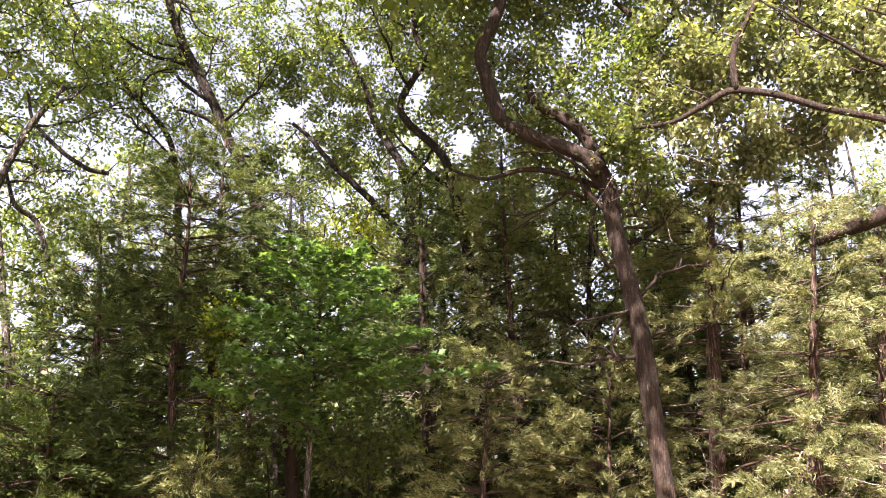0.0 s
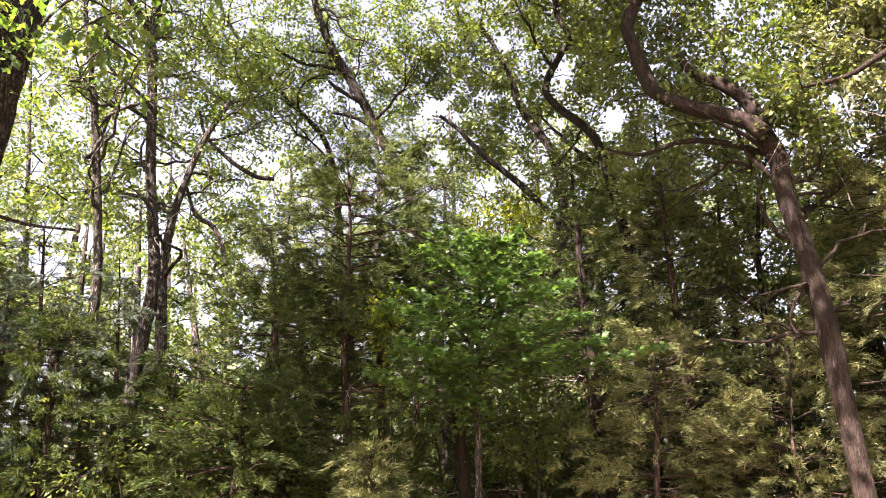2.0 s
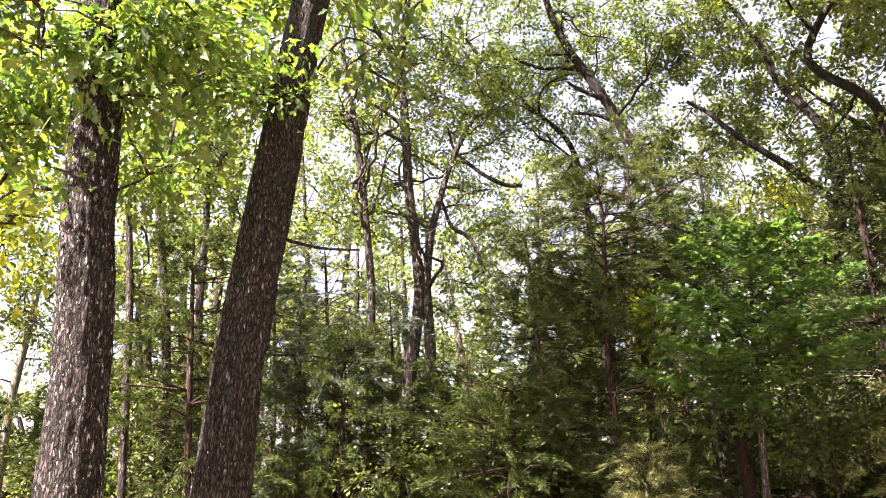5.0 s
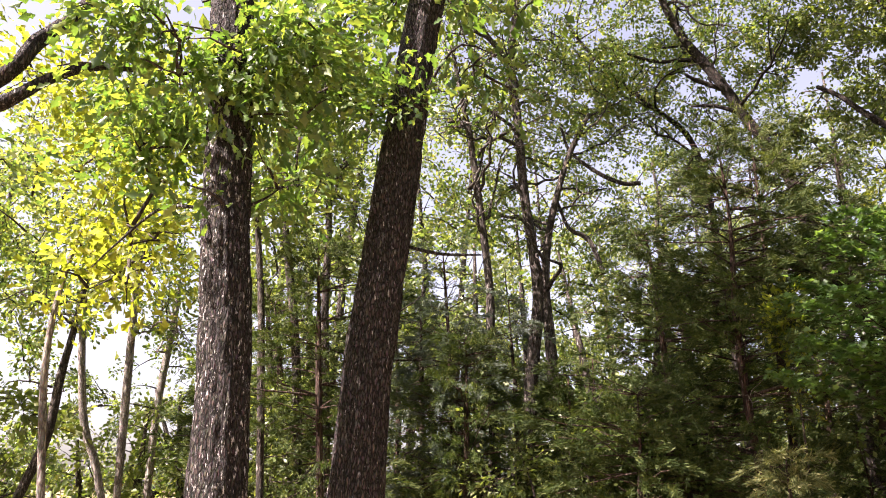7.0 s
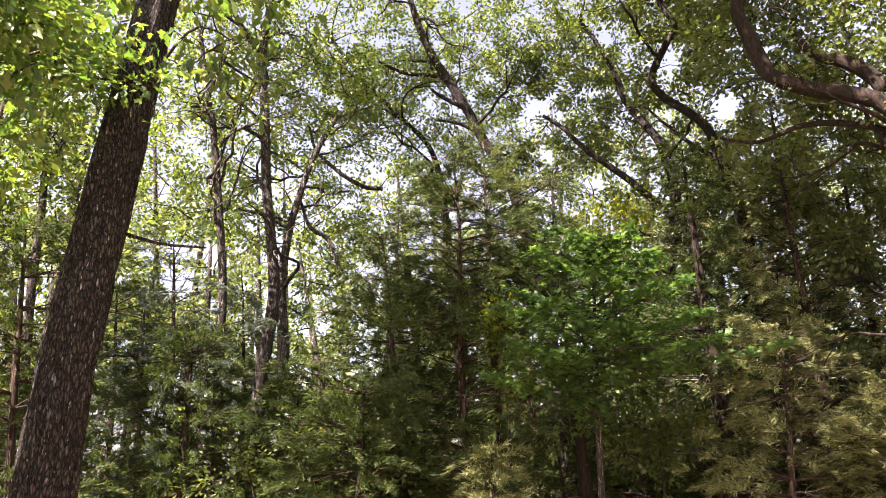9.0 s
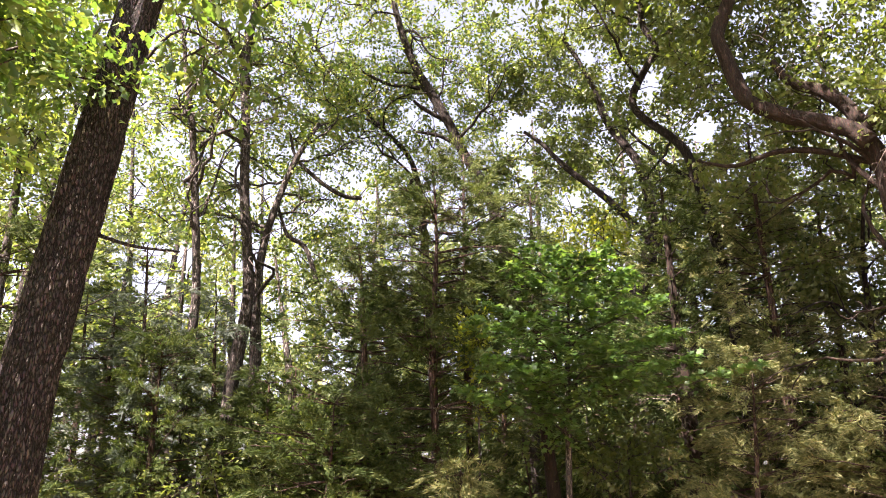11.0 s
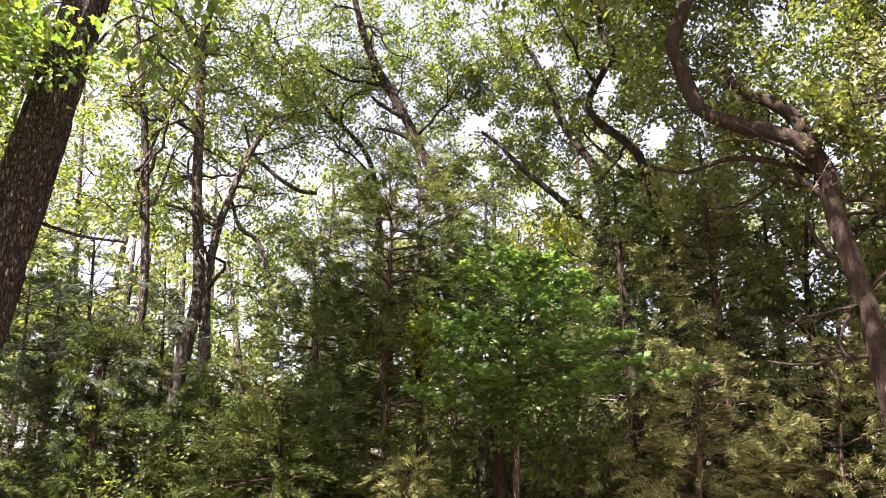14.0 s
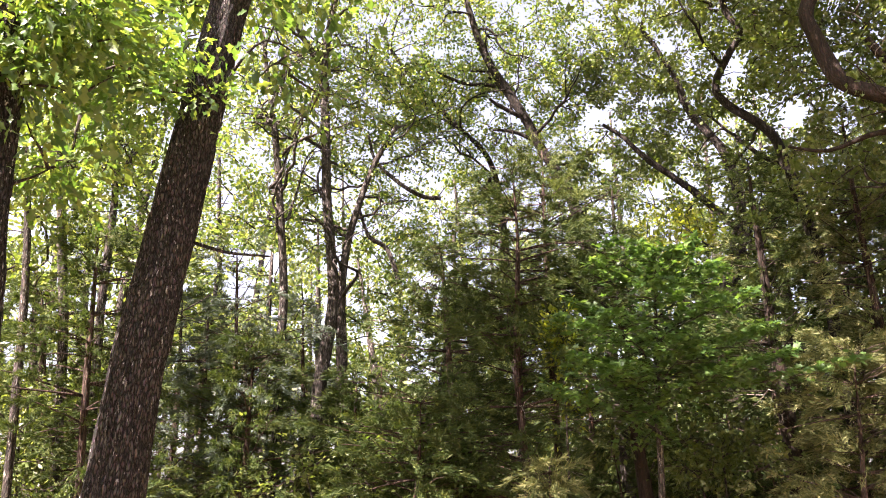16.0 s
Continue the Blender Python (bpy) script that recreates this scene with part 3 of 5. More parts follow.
    P1, A1 = np.vstack(pos), np.vstack(along)
    keep &= outside_gaps(P1) if gaps else True
    P1, A1 = P1[keep], A1[keep]
    part("foliage", leaves(BLADE_SHAPE, P1, A1, rng.normal(0, 1, P1.shape), blade * rng.uniform(0.6, 1.3, len(P1))), material, ob, kind="stuff")
    return ob


def maple(name, label, trunk, layers, n_leaf, leaf_size):
    """A young maple with leaves held in flat, spreading tiers."""
    tr = curve(to_ground(trunk, 1.2), 0.12)
    ob = thing(name, (tr[0, 0], tr[0, 1], 0.0), label, "tree")
    part("trunk", tube(tr, 9, 0.1, 3.0), BARK_FAR, ob, smooth_faces=True)
    bl, pos, along = [], [], []
    for (dx, dy, z, L) in layers:
        k = int(np.argmin(np.abs(tr[:, 2] - (z - 0.35))))
        o = tr[k, :3]
        end = np.array([tr[0, 0] + dx, tr[0, 1] + dy, z])
        n = 9
        s = np.linspace(0, 1, n)[:, None]
        p = o + (end - o) * s + np.array([0, 0, 1]) * s * (1 - s) * 0.25 + np.cumsum(rng.normal(0, 0.018, (n, 3)), 0)
        bl.append(np.hstack([p, 0.003 + 0.011 * (1 - s)]))
        out = unit(end - o)
        out[2] *= 0.3
        side = unit(np.cross(out, [0, 0, 1.0]))
        m = int(n_leaf * L)
        a = rng.random(m) ** 0.7
        w = rng.normal(0, 0.5, m) * L * 0.75 * np.sqrt(np.clip(1.15 - a, 0.1, 1))
        c = o + (end - o) * a[:, None] * 1.15 + side * w[:, None] + np.array([0, 0, 1]) * (s.mean() * 0.1 + rng.normal(0.06, 0.03, m) - 0.12 * np.abs(w) / L)[:, None]
        pos.append(c)
        along.append(unit(out + side * np.sign(w)[:, None] * 0.9 + rng.normal(0, 0.5, (m, 3)) - [0, 0, 0.25]))
        for _ in range(7):
            j = rng.integers(2, n - 1)
            e = p[j] + out * rng.uniform(0.1, 0.35) * L + side * rng.normal(0, 0.5) * L
            bl.append(np.hstack([p[j] + (e - p[j]) * s + np.array([0, 0, 0.05]) * s * (1 - s), 0.002 + 0.004 * (1 - s)]))
    bl.sort(key=lambda q: -q[0, 3])
    for q in bl[:20]:
        part("branch", tube(q, 6), TWIG, ob, smooth_faces=True)
    part("twigwork", join([tube(b, 4) for b in bl[20:]]), TWIG, ob, smooth_faces=True, kind="stuff")
    pos, along = np.vstack(pos), np.vstack(along)
    up = np.array([0, -0.25, 1.0]) + rng.normal(0, 0.38, pos.shape)
    crown(ob, MAPLE_SHAPE, pos, along, up, leaf_size * rng.uniform(0.6, 1.25, len(pos)), MAPLE_LEAF, 300)
    return ob


# ---- ground ----
def ground_sheet():
    r = np.concatenate([np.linspace(0, 40, 41), np.geomspace(44, 3000, 24)])
    a = np.linspace(0, 2 * np.pi, 72, endpoint=False)
    co = [(0, 0, 0)]
    for q in r[1:]:
        for b in a:
            x, y = q * math.cos(b), q * math.sin(b)
            z = 0.10 * noise.noise(Vector((x * 0.25, y * 0.25, 0))) if q < 60 else 0.0
            co.append((x, y, z))
    tri = [(0, 1 + j, 1 + (j + 1) % 72) for j in range(72)]
    for i in range(len(r) - 2):
        for j in range(72):
            p, q = 1 + i * 72 + j, 1 + i * 72 + (j + 1) % 72
            tri += [(p, p + 72, q + 72), (p, q + 72, q)]
    ob = new("ground", mesh_from("ground", co, tri, ground_material(), True))
    return tagged(ob, "forest floor of brown leaf litter and moss", "ground", kind="structure")


ground_sheet()

# ---- the two stout oaks close by ----
broadleaf("oak_tree", "stout upright oak with furrowed, lichen-flecked bark", [(-3.26, 4.01, 1.58, 0.169), (-3.28, 4.00, 2.35, 0.161), (-3.32, 3.95, 3.20, 0.146), (-3.36, 3.93, 3.98, 0.141), (-3.40, 3.89, 4.84, 0.140), (-3.45, 3.84, 6.2, 0.14), (-3.5, 3.8, 8.0, 0.11), (-3.4, 3.8, 9.5, 0.06)],
          [[(-3.36, 3.93, 4.3, 0.02), (-3.0, 3.6, 4.75, 0.015), (-2.5, 3.5, 5.0, 0.010), (-2.0, 3.6, 5.0, 0.006)],
           [(-3.34, 3.93, 3.3, 0.014), (-3.8, 3.9, 3.4, 0.011), (-4.4, 4.1, 3.3, 0.008), (-4.9, 4.3, 3.2, 0.005)]],
          [(-4.2, 4.2, 4.1, 0.50, 0.40, 0.36), (-3.1, 3.6, 3.3, 0.21, 0.30, 0.17), (-3.6, 3.4, 4.2, 0.67, 0.60, 0.35), (-2.9, 3.9, 4.2, 0.46, 0.50, 0.38), (-3.3, 4.3, 3.7, 0.32, 0.40, 0.24), (-3.5, 4.5, 5.8, 0.40, 0.40, 0.30)],
          105, 60, 0.104, OAK_LEAF_FRESH, BARK_LICHEN_LIT, OAK_SHAPE, sides=64, detail=0.11, step=0.03, reach=0.42, single=300,
          # unseen crown top, added to cut the light from above
          unseen_top=([(-3.0, 5.2, 8.8, 2.4, 2.0, 1.5), (-5.0, 6.0, 8.2, 1.8, 1.8, 1.3)], 80, 34, 0.2))
broadleaf("oak_tree", "leaning oak trunk with dark furrowed bark and pale flecks", [(-2.81, 4.82, 1.61, 0.176), (-2.76, 4.85, 2.45, 0.168), (-2.68, 4.90, 3.25, 0.160), (-2.605, 4.93, 3.95, 0.152), (-2.535, 4.97, 4.57, 0.142), (-2.43, 5.02, 5.32, 0.134), (-2.22, 5.12, 6.4, 0.13), (-2.0, 5.2, 8.0, 0.10), (-1.9, 5.3, 9.5, 0.05)],
          [[(-2.53, 4.98, 4.1, 0.016), (-2.3, 4.85, 4.5, 0.012), (-2.05, 4.8, 4.7, 0.009), (-1.9, 5.0, 4.7, 0.005)],
           [(-2.62, 4.95, 3.3, 0.014), (-2.35, 5.05, 3.22, 0.011), (-2.05, 5.15, 3.2, 0.006)]],
          [(-3.5, 5.0, 4.8, 0.43, 0.30, 0.43), (-2.5, 4.5, 4.3, 0.36, 0.30, 0.24), (-3.1, 4.6, 4.4, 0.57, 0.50, 0.39), (-2.1, 5.4, 4.7, 0.37, 0.40, 0.37), (-3.5, 4.9, 3.9, 0.31, 0.40, 0.27), (-2.2, 5.1, 5.7, 0.60, 0.60, 0.34), (-3.1, 5.4, 5.6, 0.40, 0.40, 0.30), (-2.35, 4.55, 4.25, 0.34, 0.25, 0.20)],
          92, 56, 0.102, OAK_LEAF_FRESH, BARK_NEAR, OAK_SHAPE, sides=64, detail=0.11, step=0.03, reach=0.4, single=300,
          # unseen crown parts, set along the sun's way to shade the crooked oak
          unseen_top=([(-1.2, 4.4, 8.6, 2.4, 1.8, 1.6), (-3.7, 7.4, 8.6, 2.0, 2.0, 1.6), (0.6, 6.8, 9.8, 1.8, 1.6, 1.0), (0.9, 3.3, 10.0, 1.1, 1.1, 0.7), (1.5, 4.3, 9.6, 0.9, 0.9, 0.6), (0.8, 3.6, 8.6, 0.5, 0.5, 0.4), (1.2, 4.1, 8.5, 0.4, 0.4, 0.4)], 185, 34, 0.2))
broadleaf("oak_tree", "oak with dark limbs reaching over the clearing",
          [(-6.6, 3.6, 1.6, 0.17), (-6.5, 3.5, 3.0, 0.15), (-6.2, 3.3, 4.0, 0.12), (-6.0, 3.2, 6.0, 0.09)],
          [[(-6.2, 3.3, 3.9, 0.09), (-5.3, 3.1, 4.0, 0.075), (-4.46, 3.10, 4.11, 0.052), (-4.38, 3.21, 4.41, 0.049), (-4.29, 3.35, 4.63, 0.045), (-4.20, 3.46, 4.86, 0.038)], [(-6.2, 3.3, 3.8, 0.08), (-5.3, 3.15, 3.85, 0.065), (-4.44, 3.12, 3.93, 0.045), (-4.35, 3.25, 4.10, 0.039), (-4.22, 3.44, 4.29, 0.033), (-4.05, 3.64, 4.36, 0.023), (-3.89, 3.83, 4.39, 0.016), (-3.71, 4.01, 4.44, 0.012)]], [(-4.7, 3.0, 4.4, 0.70, 0.60, 0.44), (-5.0, 3.1, 3.5, 0.52, 0.60, 0.66)], 5, 30, 0.105, OAK_LEAF_FRESH, BARK_NEAR, OAK_SHAPE, sides=16, reach=0.42)

# ---- the crooked oak ----
crooked = broadleaf("oak_tree", "crooked brown oak with a sharply bent, heavy limb", [(4.66, 8.25, 1.52, 0.106), (4.63, 8.27, 2.31, 0.108), (4.60, 8.28, 2.94, 0.118), (4.57, 8.30, 3.48, 0.114), (4.50, 8.34, 4.10, 0.109), (4.43, 8.38, 4.61, 0.105), (4.42, 8.38, 5.06, 0.113), (4.33, 8.43, 5.37, 0.114)],
          [[(4.24, 8.25, 5.29, 0.101), (4.10, 8.32, 5.50, 0.090), (3.80, 8.47, 5.69, 0.085), (3.36, 8.65, 5.91, 0.086), (3.14, 8.74, 6.22, 0.093), (3.03, 8.77, 6.68, 0.088), (2.96, 8.80, 7.02, 0.080), (3.05, 8.77, 7.35, 0.077), (3.22, 8.71, 7.77, 0.072), (3.27, 8.69, 8.39, 0.060)], [(4.34, 8.42, 5.45, 0.089), (4.18, 8.50, 5.90, 0.084), (4.00, 8.59, 6.12, 0.079), (3.75, 8.71, 6.31, 0.060), (3.57, 8.78, 6.67, 0.040)], [(4.29, 8.34, 5.48, 0.084), (4.36, 8.30, 5.66, 0.063), (4.53, 8.21, 5.73, 0.056)], [(4.37, 8.52, 5.18, 0.037), (4.00, 8.71, 5.40, 0.035), (3.54, 8.90, 5.52, 0.030), (3.06, 9.08, 5.42, 0.022), (2.65, 9.21, 5.56, 0.014)]],
          [(5.4, 8.90, 5.4, 0.47, 0.56, 0.47), (5.9, 8.90, 5.2, 0.48, 0.56, 0.40), (4.7, 9.60, 5.5, 0.48, 0.48, 0.40), (3.1, 9.95, 6.6, 0.48, 0.48, 0.48), (3.9, 9.35, 7.0, 0.71, 0.64, 0.95), (4.1, 9.05, 6.1, 0.90, 0.64, 0.52), (4.7, 8.20, 5.7, 0.65, 0.56, 0.58), (3.5, 9.85, 5.6, 0.84, 0.48, 0.34), (5.1, 8.60, 6.9, 0.88, 0.72, 0.72), (2.9, 9.45, 7.5, 0.48, 0.48, 0.80), (4.8, 8.60, 4.7, 0.43, 0.32, 0.51), (4.3, 9.25, 8.6, 1.72, 0.96, 0.78), (4.8, 8.10, 5.3, 0.42, 0.32, 0.42)], 470, 84, 0.078, OAK_LEAF, BARK_OAK, SIMPLE_SHAPE, sides=22, step=0.06, reach=0.30, droop=0.4, level=-0.7, boughs=14, bough_len=1.5, finer=2.2, wider=1.12, spread=0.7,
          # unseen crown parts, added to shade limbs and undergrowth
          unseen_top=([(3.6, 9.0, 10.2, 2.8, 2.6, 1.6), (1.2, 9.5, 10.0, 2.2, 2.2, 1.4), (1.5, 5.5, 9.6, 1.4, 1.2, 1.0), (0.9, 6.4, 10.0, 1.6, 1.4, 0.9)], 230, 34, 0.2))
dead_twigs(crooked, (4.75, 8.2, 5.2), 9, 1.0, 0.12, fall=1.0)
dead_twigs(crooked, (4.5, 8.15, 5.75), 5, 0.7, 0.1, fall=0.9)
dead_twigs(crooked, (3.75, 8.45, 6.5), 4, 0.6, 0.1, fall=0.9)
broadleaf("oak_tree", "oak with long level limbs and leaves paled as sunlit",
          [(7.7, 5.2, 1.5, 0.19), (7.6, 5.3, 3.2, 0.17), (7.5, 5.4, 4.6, 0.15), (7.2, 5.6, 5.6, 0.11), (7.1, 5.7, 7.5, 0.08)],
          [[(7.4, 5.5, 4.9, 0.06), (6.63, 5.98, 4.97, 0.037), (6.48, 6.15, 5.16, 0.036), (6.18, 6.46, 5.39, 0.035), (5.88, 6.75, 5.66, 0.036), (5.67, 6.93, 5.80, 0.037), (5.40, 7.15, 5.91, 0.038), (5.14, 7.34, 5.79, 0.031), (4.87, 7.53, 5.65, 0.026), (4.48, 7.77, 5.65, 0.017)], [(5.46, 7.10, 5.89, 0.042), (5.48, 7.08, 6.33, 0.039), (5.60, 6.99, 6.66, 0.036), (5.75, 6.86, 6.98, 0.033), (5.86, 6.76, 7.39, 0.027)], [(7.5, 5.4, 4.5, 0.14), (6.86, 6.32, 4.51, 0.101), (6.65, 6.55, 4.29, 0.090), (6.42, 6.79, 4.17, 0.079), (6.13, 7.06, 4.08, 0.050)]] + [[(6.99, 6.48, 6.02, 0.029), (6.74, 6.75, 6.11, 0.029), (6.50, 6.98, 6.33, 0.027), (6.42, 7.06, 6.82, 0.031), (6.54, 6.95, 7.49, 0.028)], [(5.27, 8.46, 7.16, 0.057), (5.27, 8.46, 7.38, 0.058), (5.13, 8.55, 7.77, 0.039), (4.95, 8.66, 8.09, 0.032)], [(5.28, 8.45, 7.33, 0.050), (5.49, 8.32, 7.58, 0.042), (5.67, 8.19, 7.88, 0.038)]],
          [(6.1, 8.1, 5.5, 0.54, 0.70, 0.39), (6.8, 7.8, 5.6, 0.55, 0.70, 0.40), (5.6, 7.8, 6.6, 0.85, 0.70, 0.85), (6.5, 7.3, 6.7, 0.86, 0.80, 0.71), (6.8, 6.9, 5.8, 0.68, 0.80, 0.53), (5.2, 7.8, 5.8, 0.66, 0.50, 0.36), (6.0, 7.6, 5.7, 0.60, 0.50, 0.34), (7.2, 6.7, 6.6, 0.71, 0.80, 0.79), (6.6, 7.6, 8.1, 1.72, 1.00, 0.69), (6.8, 7.1, 5.5, 0.45, 0.50, 0.23)], 430, 105, 0.080, OAK_LEAF_PALE_LIT, BARK_OAK, SIMPLE_SHAPE, sides=18, reach=0.30, droop=0.4, level=-0.7, boughs=16, bough_len=2.0, finer=2.2, wider=1.15, spread=0.7)

# ---- trees of the middle distance ----
MID = dict(boughs=14, bough_len=2.3, level=-1.0, shape=SIMPLE_SHAPE, sides=12, reach=0.34, finer=2.6, wider=1.28, spread=0.62, group="oaks of the middle distance")


def over(*spots):
    """High crown tops added above the view, unseen, to shade the wood."""
    return ([(x, y, z, 2.3, 2.2, 1.3) for x, y, z in spots], 45 * len(spots), 34, 0.17)


broadleaf("oak_tree", "forked oak with a long broken limb", [(2.78, 14.72, 1.59, 0.133), (2.89, 14.70, 3.94, 0.139), (2.96, 14.69, 5.26, 0.143), (3.25, 14.63, 6.30, 0.158)], [[(3.25, 14.63, 6.30, 0.076), (2.79, 14.72, 6.90, 0.070), (2.11, 14.83, 7.63, 0.064), (1.65, 14.89, 8.11, 0.058), (1.25, 14.93, 8.59, 0.045), (0.90, 14.95, 8.89, 0.036)], [(3.31, 14.92, 6.40, 0.111), (3.36, 14.91, 7.26, 0.108), (3.22, 14.94, 8.01, 0.099), (2.96, 14.99, 8.53, 0.089), (2.61, 15.06, 9.32, 0.080), (2.37, 15.10, 10.13, 0.054), (1.87, 15.17, 11.22, 0.038)]], [(1.0, 15.9, 10.5, 0.79, 0.80, 0.66), (0.2, 16.2, 10.6, 0.67, 0.80, 0.67), (0.6, 16.3, 8.5, 0.76, 0.80, 0.51), (1.6, 16.4, 9.3, 0.66, 0.80, 0.46), (2.1, 15.8, 8.8, 0.76, 0.90, 0.76), (1.5, 15.8, 10.7, 0.73, 0.80, 0.79), (1.6, 16.2, 8.7, 0.58, 0.70, 0.58), (2.5, 15.7, 9.8, 1.03, 1.00, 1.03), (3.0, 15.8, 8.0, 0.87, 0.80, 0.87), (1.9, 15.6, 11.0, 1.19, 1.00, 1.06), (3.1, 15.4, 11.5, 1.20, 1.00, 1.20), (3.9, 15.2, 7.4, 0.72, 1.00, 0.84), (1.6, 16.2, 8.0, 0.63, 0.80, 0.50), (2.2, 15.5, 13.3, 2.26, 1.20, 0.99)], 215, 128, 0.092, OAK_LEAF, BARK_SHADED, unseen_top=over((3.0, 14.0, 14.2), (6.0, 13.5, 13.4), (-1.0, 10.4, 12.4)), **MID)
broadleaf("oak_tree", "slender oak with a twisting top", [(3.8, 11.9, 1.5, 0.10), (3.75, 11.9, 3.4, 0.095), (3.67, 11.93, 4.99, 0.083), (3.44, 12.00, 6.49, 0.081), (3.27, 12.05, 7.12, 0.073), (2.72, 12.18, 7.72, 0.069), (2.59, 12.21, 8.10, 0.064), (2.87, 12.15, 8.66, 0.060), (3.07, 12.10, 8.99, 0.056), (2.88, 12.15, 9.46, 0.056), (2.84, 12.16, 10.17, 0.047), (2.75, 12.18, 10.78, 0.037)], [], [(3.4, 12.5, 8.4, 0.94, 1.00, 0.84), (3.3, 12.6, 9.8, 0.99, 1.00, 0.99), (3.9, 12.7, 6.5, 1.11, 1.00, 0.91), (3.4, 12.8, 5.3, 0.59, 0.80, 0.59), (4.6, 12.7, 5.8, 0.91, 0.80, 0.81), (3.7, 12.4, 11.3, 1.75, 1.20, 0.70)], 200, 128, 0.09, OAK_LEAF, BARK_SHADED, unseen_top=over((1.5, 11.6, 12.6), (4.6, 11.0, 12.2)), **MID)
broadleaf("oak_tree", "tall oak leaning over a cedar", [(0.89, 14.95, 1.64, 0.108), (0.74, 14.96, 4.16, 0.114), (0.52, 14.97, 5.80, 0.117), (0.25, 14.97, 7.06, 0.115), (-0.00, 14.97, 7.76, 0.111), (-0.37, 14.97, 8.45, 0.102), (-0.68, 14.95, 9.17, 0.102), (-1.05, 14.93, 9.88, 0.098), (-1.37, 14.90, 10.47, 0.088), (-1.64, 14.87, 11.21, 0.078), (-1.87, 14.84, 12.11, 0.063)], [[(-0.43, 14.96, 8.63, 0.045), (-0.93, 14.94, 8.88, 0.039), (-1.36, 14.90, 8.94, 0.028)], [(-0.68, 14.95, 9.17, 0.051), (-1.19, 14.92, 9.47, 0.045), (-1.42, 14.90, 9.68, 0.028)], [(-1.28, 14.91, 9.97, 0.040), (-1.98, 14.83, 10.08, 0.034), (-2.51, 14.74, 10.34, 0.022)]], [(-0.5, 16.0, 10.0, 0.58, 0.80, 0.78), (-2.1, 16.0, 10.4, 0.80, 0.80, 0.80), (-1.6, 15.9, 9.2, 0.76, 0.90, 0.89), (-0.9, 16.1, 9.0, 0.51, 0.80, 0.77), (0.2, 16.3, 8.9, 0.64, 0.80, 0.51), (0.2, 16.1, 10.3, 0.66, 0.80, 0.79), (-0.6, 15.7, 10.6, 1.17, 1.00, 1.17), (-1.4, 15.6, 11.3, 1.46, 1.00, 0.93), (-0.1, 15.7, 9.1, 0.75, 0.80, 0.87), (0.5, 15.9, 8.2, 0.74, 0.80, 0.74), (-2.2, 15.5, 10.5, 1.30, 1.00, 0.91), (0.1, 15.9, 11.4, 1.08, 1.00, 0.94), (-1.8, 15.6, 12.9, 2.51, 1.20, 0.98), (1.0, 16.2, 10.9, 0.54, 0.80, 0.81)], 215, 102, 0.084, OAK_LEAF_SUNLIT, BARK_SHADED, unseen_top=over((-3.2, 12.6, 13.2), (-0.8, 12.0, 13.0), (-4.5, 10.4, 12.4)), **{**MID, "boughs": 12, "bough_len": 1.9})
broadleaf("oak_tree", "thin reddish oak with sparse arching branches", [(-1.0, 15.9, 1.5, 0.10), (-1.18, 15.92, 5.64, 0.078), (-1.33, 15.91, 7.66, 0.069), (-1.58, 15.88, 8.77, 0.059), (-2.24, 15.80, 9.56, 0.053), (-2.84, 15.70, 10.23, 0.047), (-3.57, 15.54, 11.23, 0.041), (-3.95, 15.44, 11.93, 0.029)], [], [(-2.7, 16.3, 9.1, 1.44, 1.00, 1.18), (-3.7, 16.1, 10.2, 1.48, 1.00, 1.21), (-2.0, 16.7, 8.2, 0.91, 0.80, 0.78), (-4.2, 16.5, 8.6, 1.06, 1.00, 1.19), (-2.9, 16.3, 11.5, 1.95, 1.00, 0.98), (-4.4, 15.9, 11.4, 1.67, 1.00, 1.11), (-4.2, 16.0, 12.9, 2.90, 1.20, 0.87)], 105, 96, 0.084, OAK_LEAF_SUNLIT, BARK_SHADED, **{**MID, "boughs": 13, "bough_len": 2.8, "finer": 3.2})
broadleaf("oak_tree", "tall straight grey-barked oak", [(-4.41, 13.27, 1.42, 0.119), (-4.37, 13.28, 3.12, 0.123), (-4.30, 13.31, 3.91, 0.120), (-4.18, 13.34, 4.94, 0.113), (-4.25, 13.32, 5.80, 0.099), (-4.38, 13.28, 7.03, 0.091), (-4.46, 13.25, 8.57, 0.088), (-4.55, 13.22, 9.69, 0.085), (-4.42, 13.27, 11.13, 0.064), (-4.31, 13.30, 11.95, 0.047)], [[(-4.57, 13.22, 9.75, 0.056), (-5.06, 13.04, 10.57, 0.051), (-5.39, 12.90, 11.22, 0.040)]], [(-4.6, 13.7, 9.3, 0.94, 1.00, 1.30), (-4.9, 13.6, 7.6, 0.67, 0.90, 0.90), (-4.1, 13.9, 10.7, 1.11, 1.00, 0.98), (-5.5, 13.4, 10.9, 1.12, 1.00, 0.99), (-4.8, 13.7, 12.6, 2.36, 1.20, 0.92), (-4.4, 13.8, 6.2, 0.54, 0.70, 0.65)], 110, 89, 0.084, OAK_LEAF_SUNLIT, BARK_FAR, **MID)
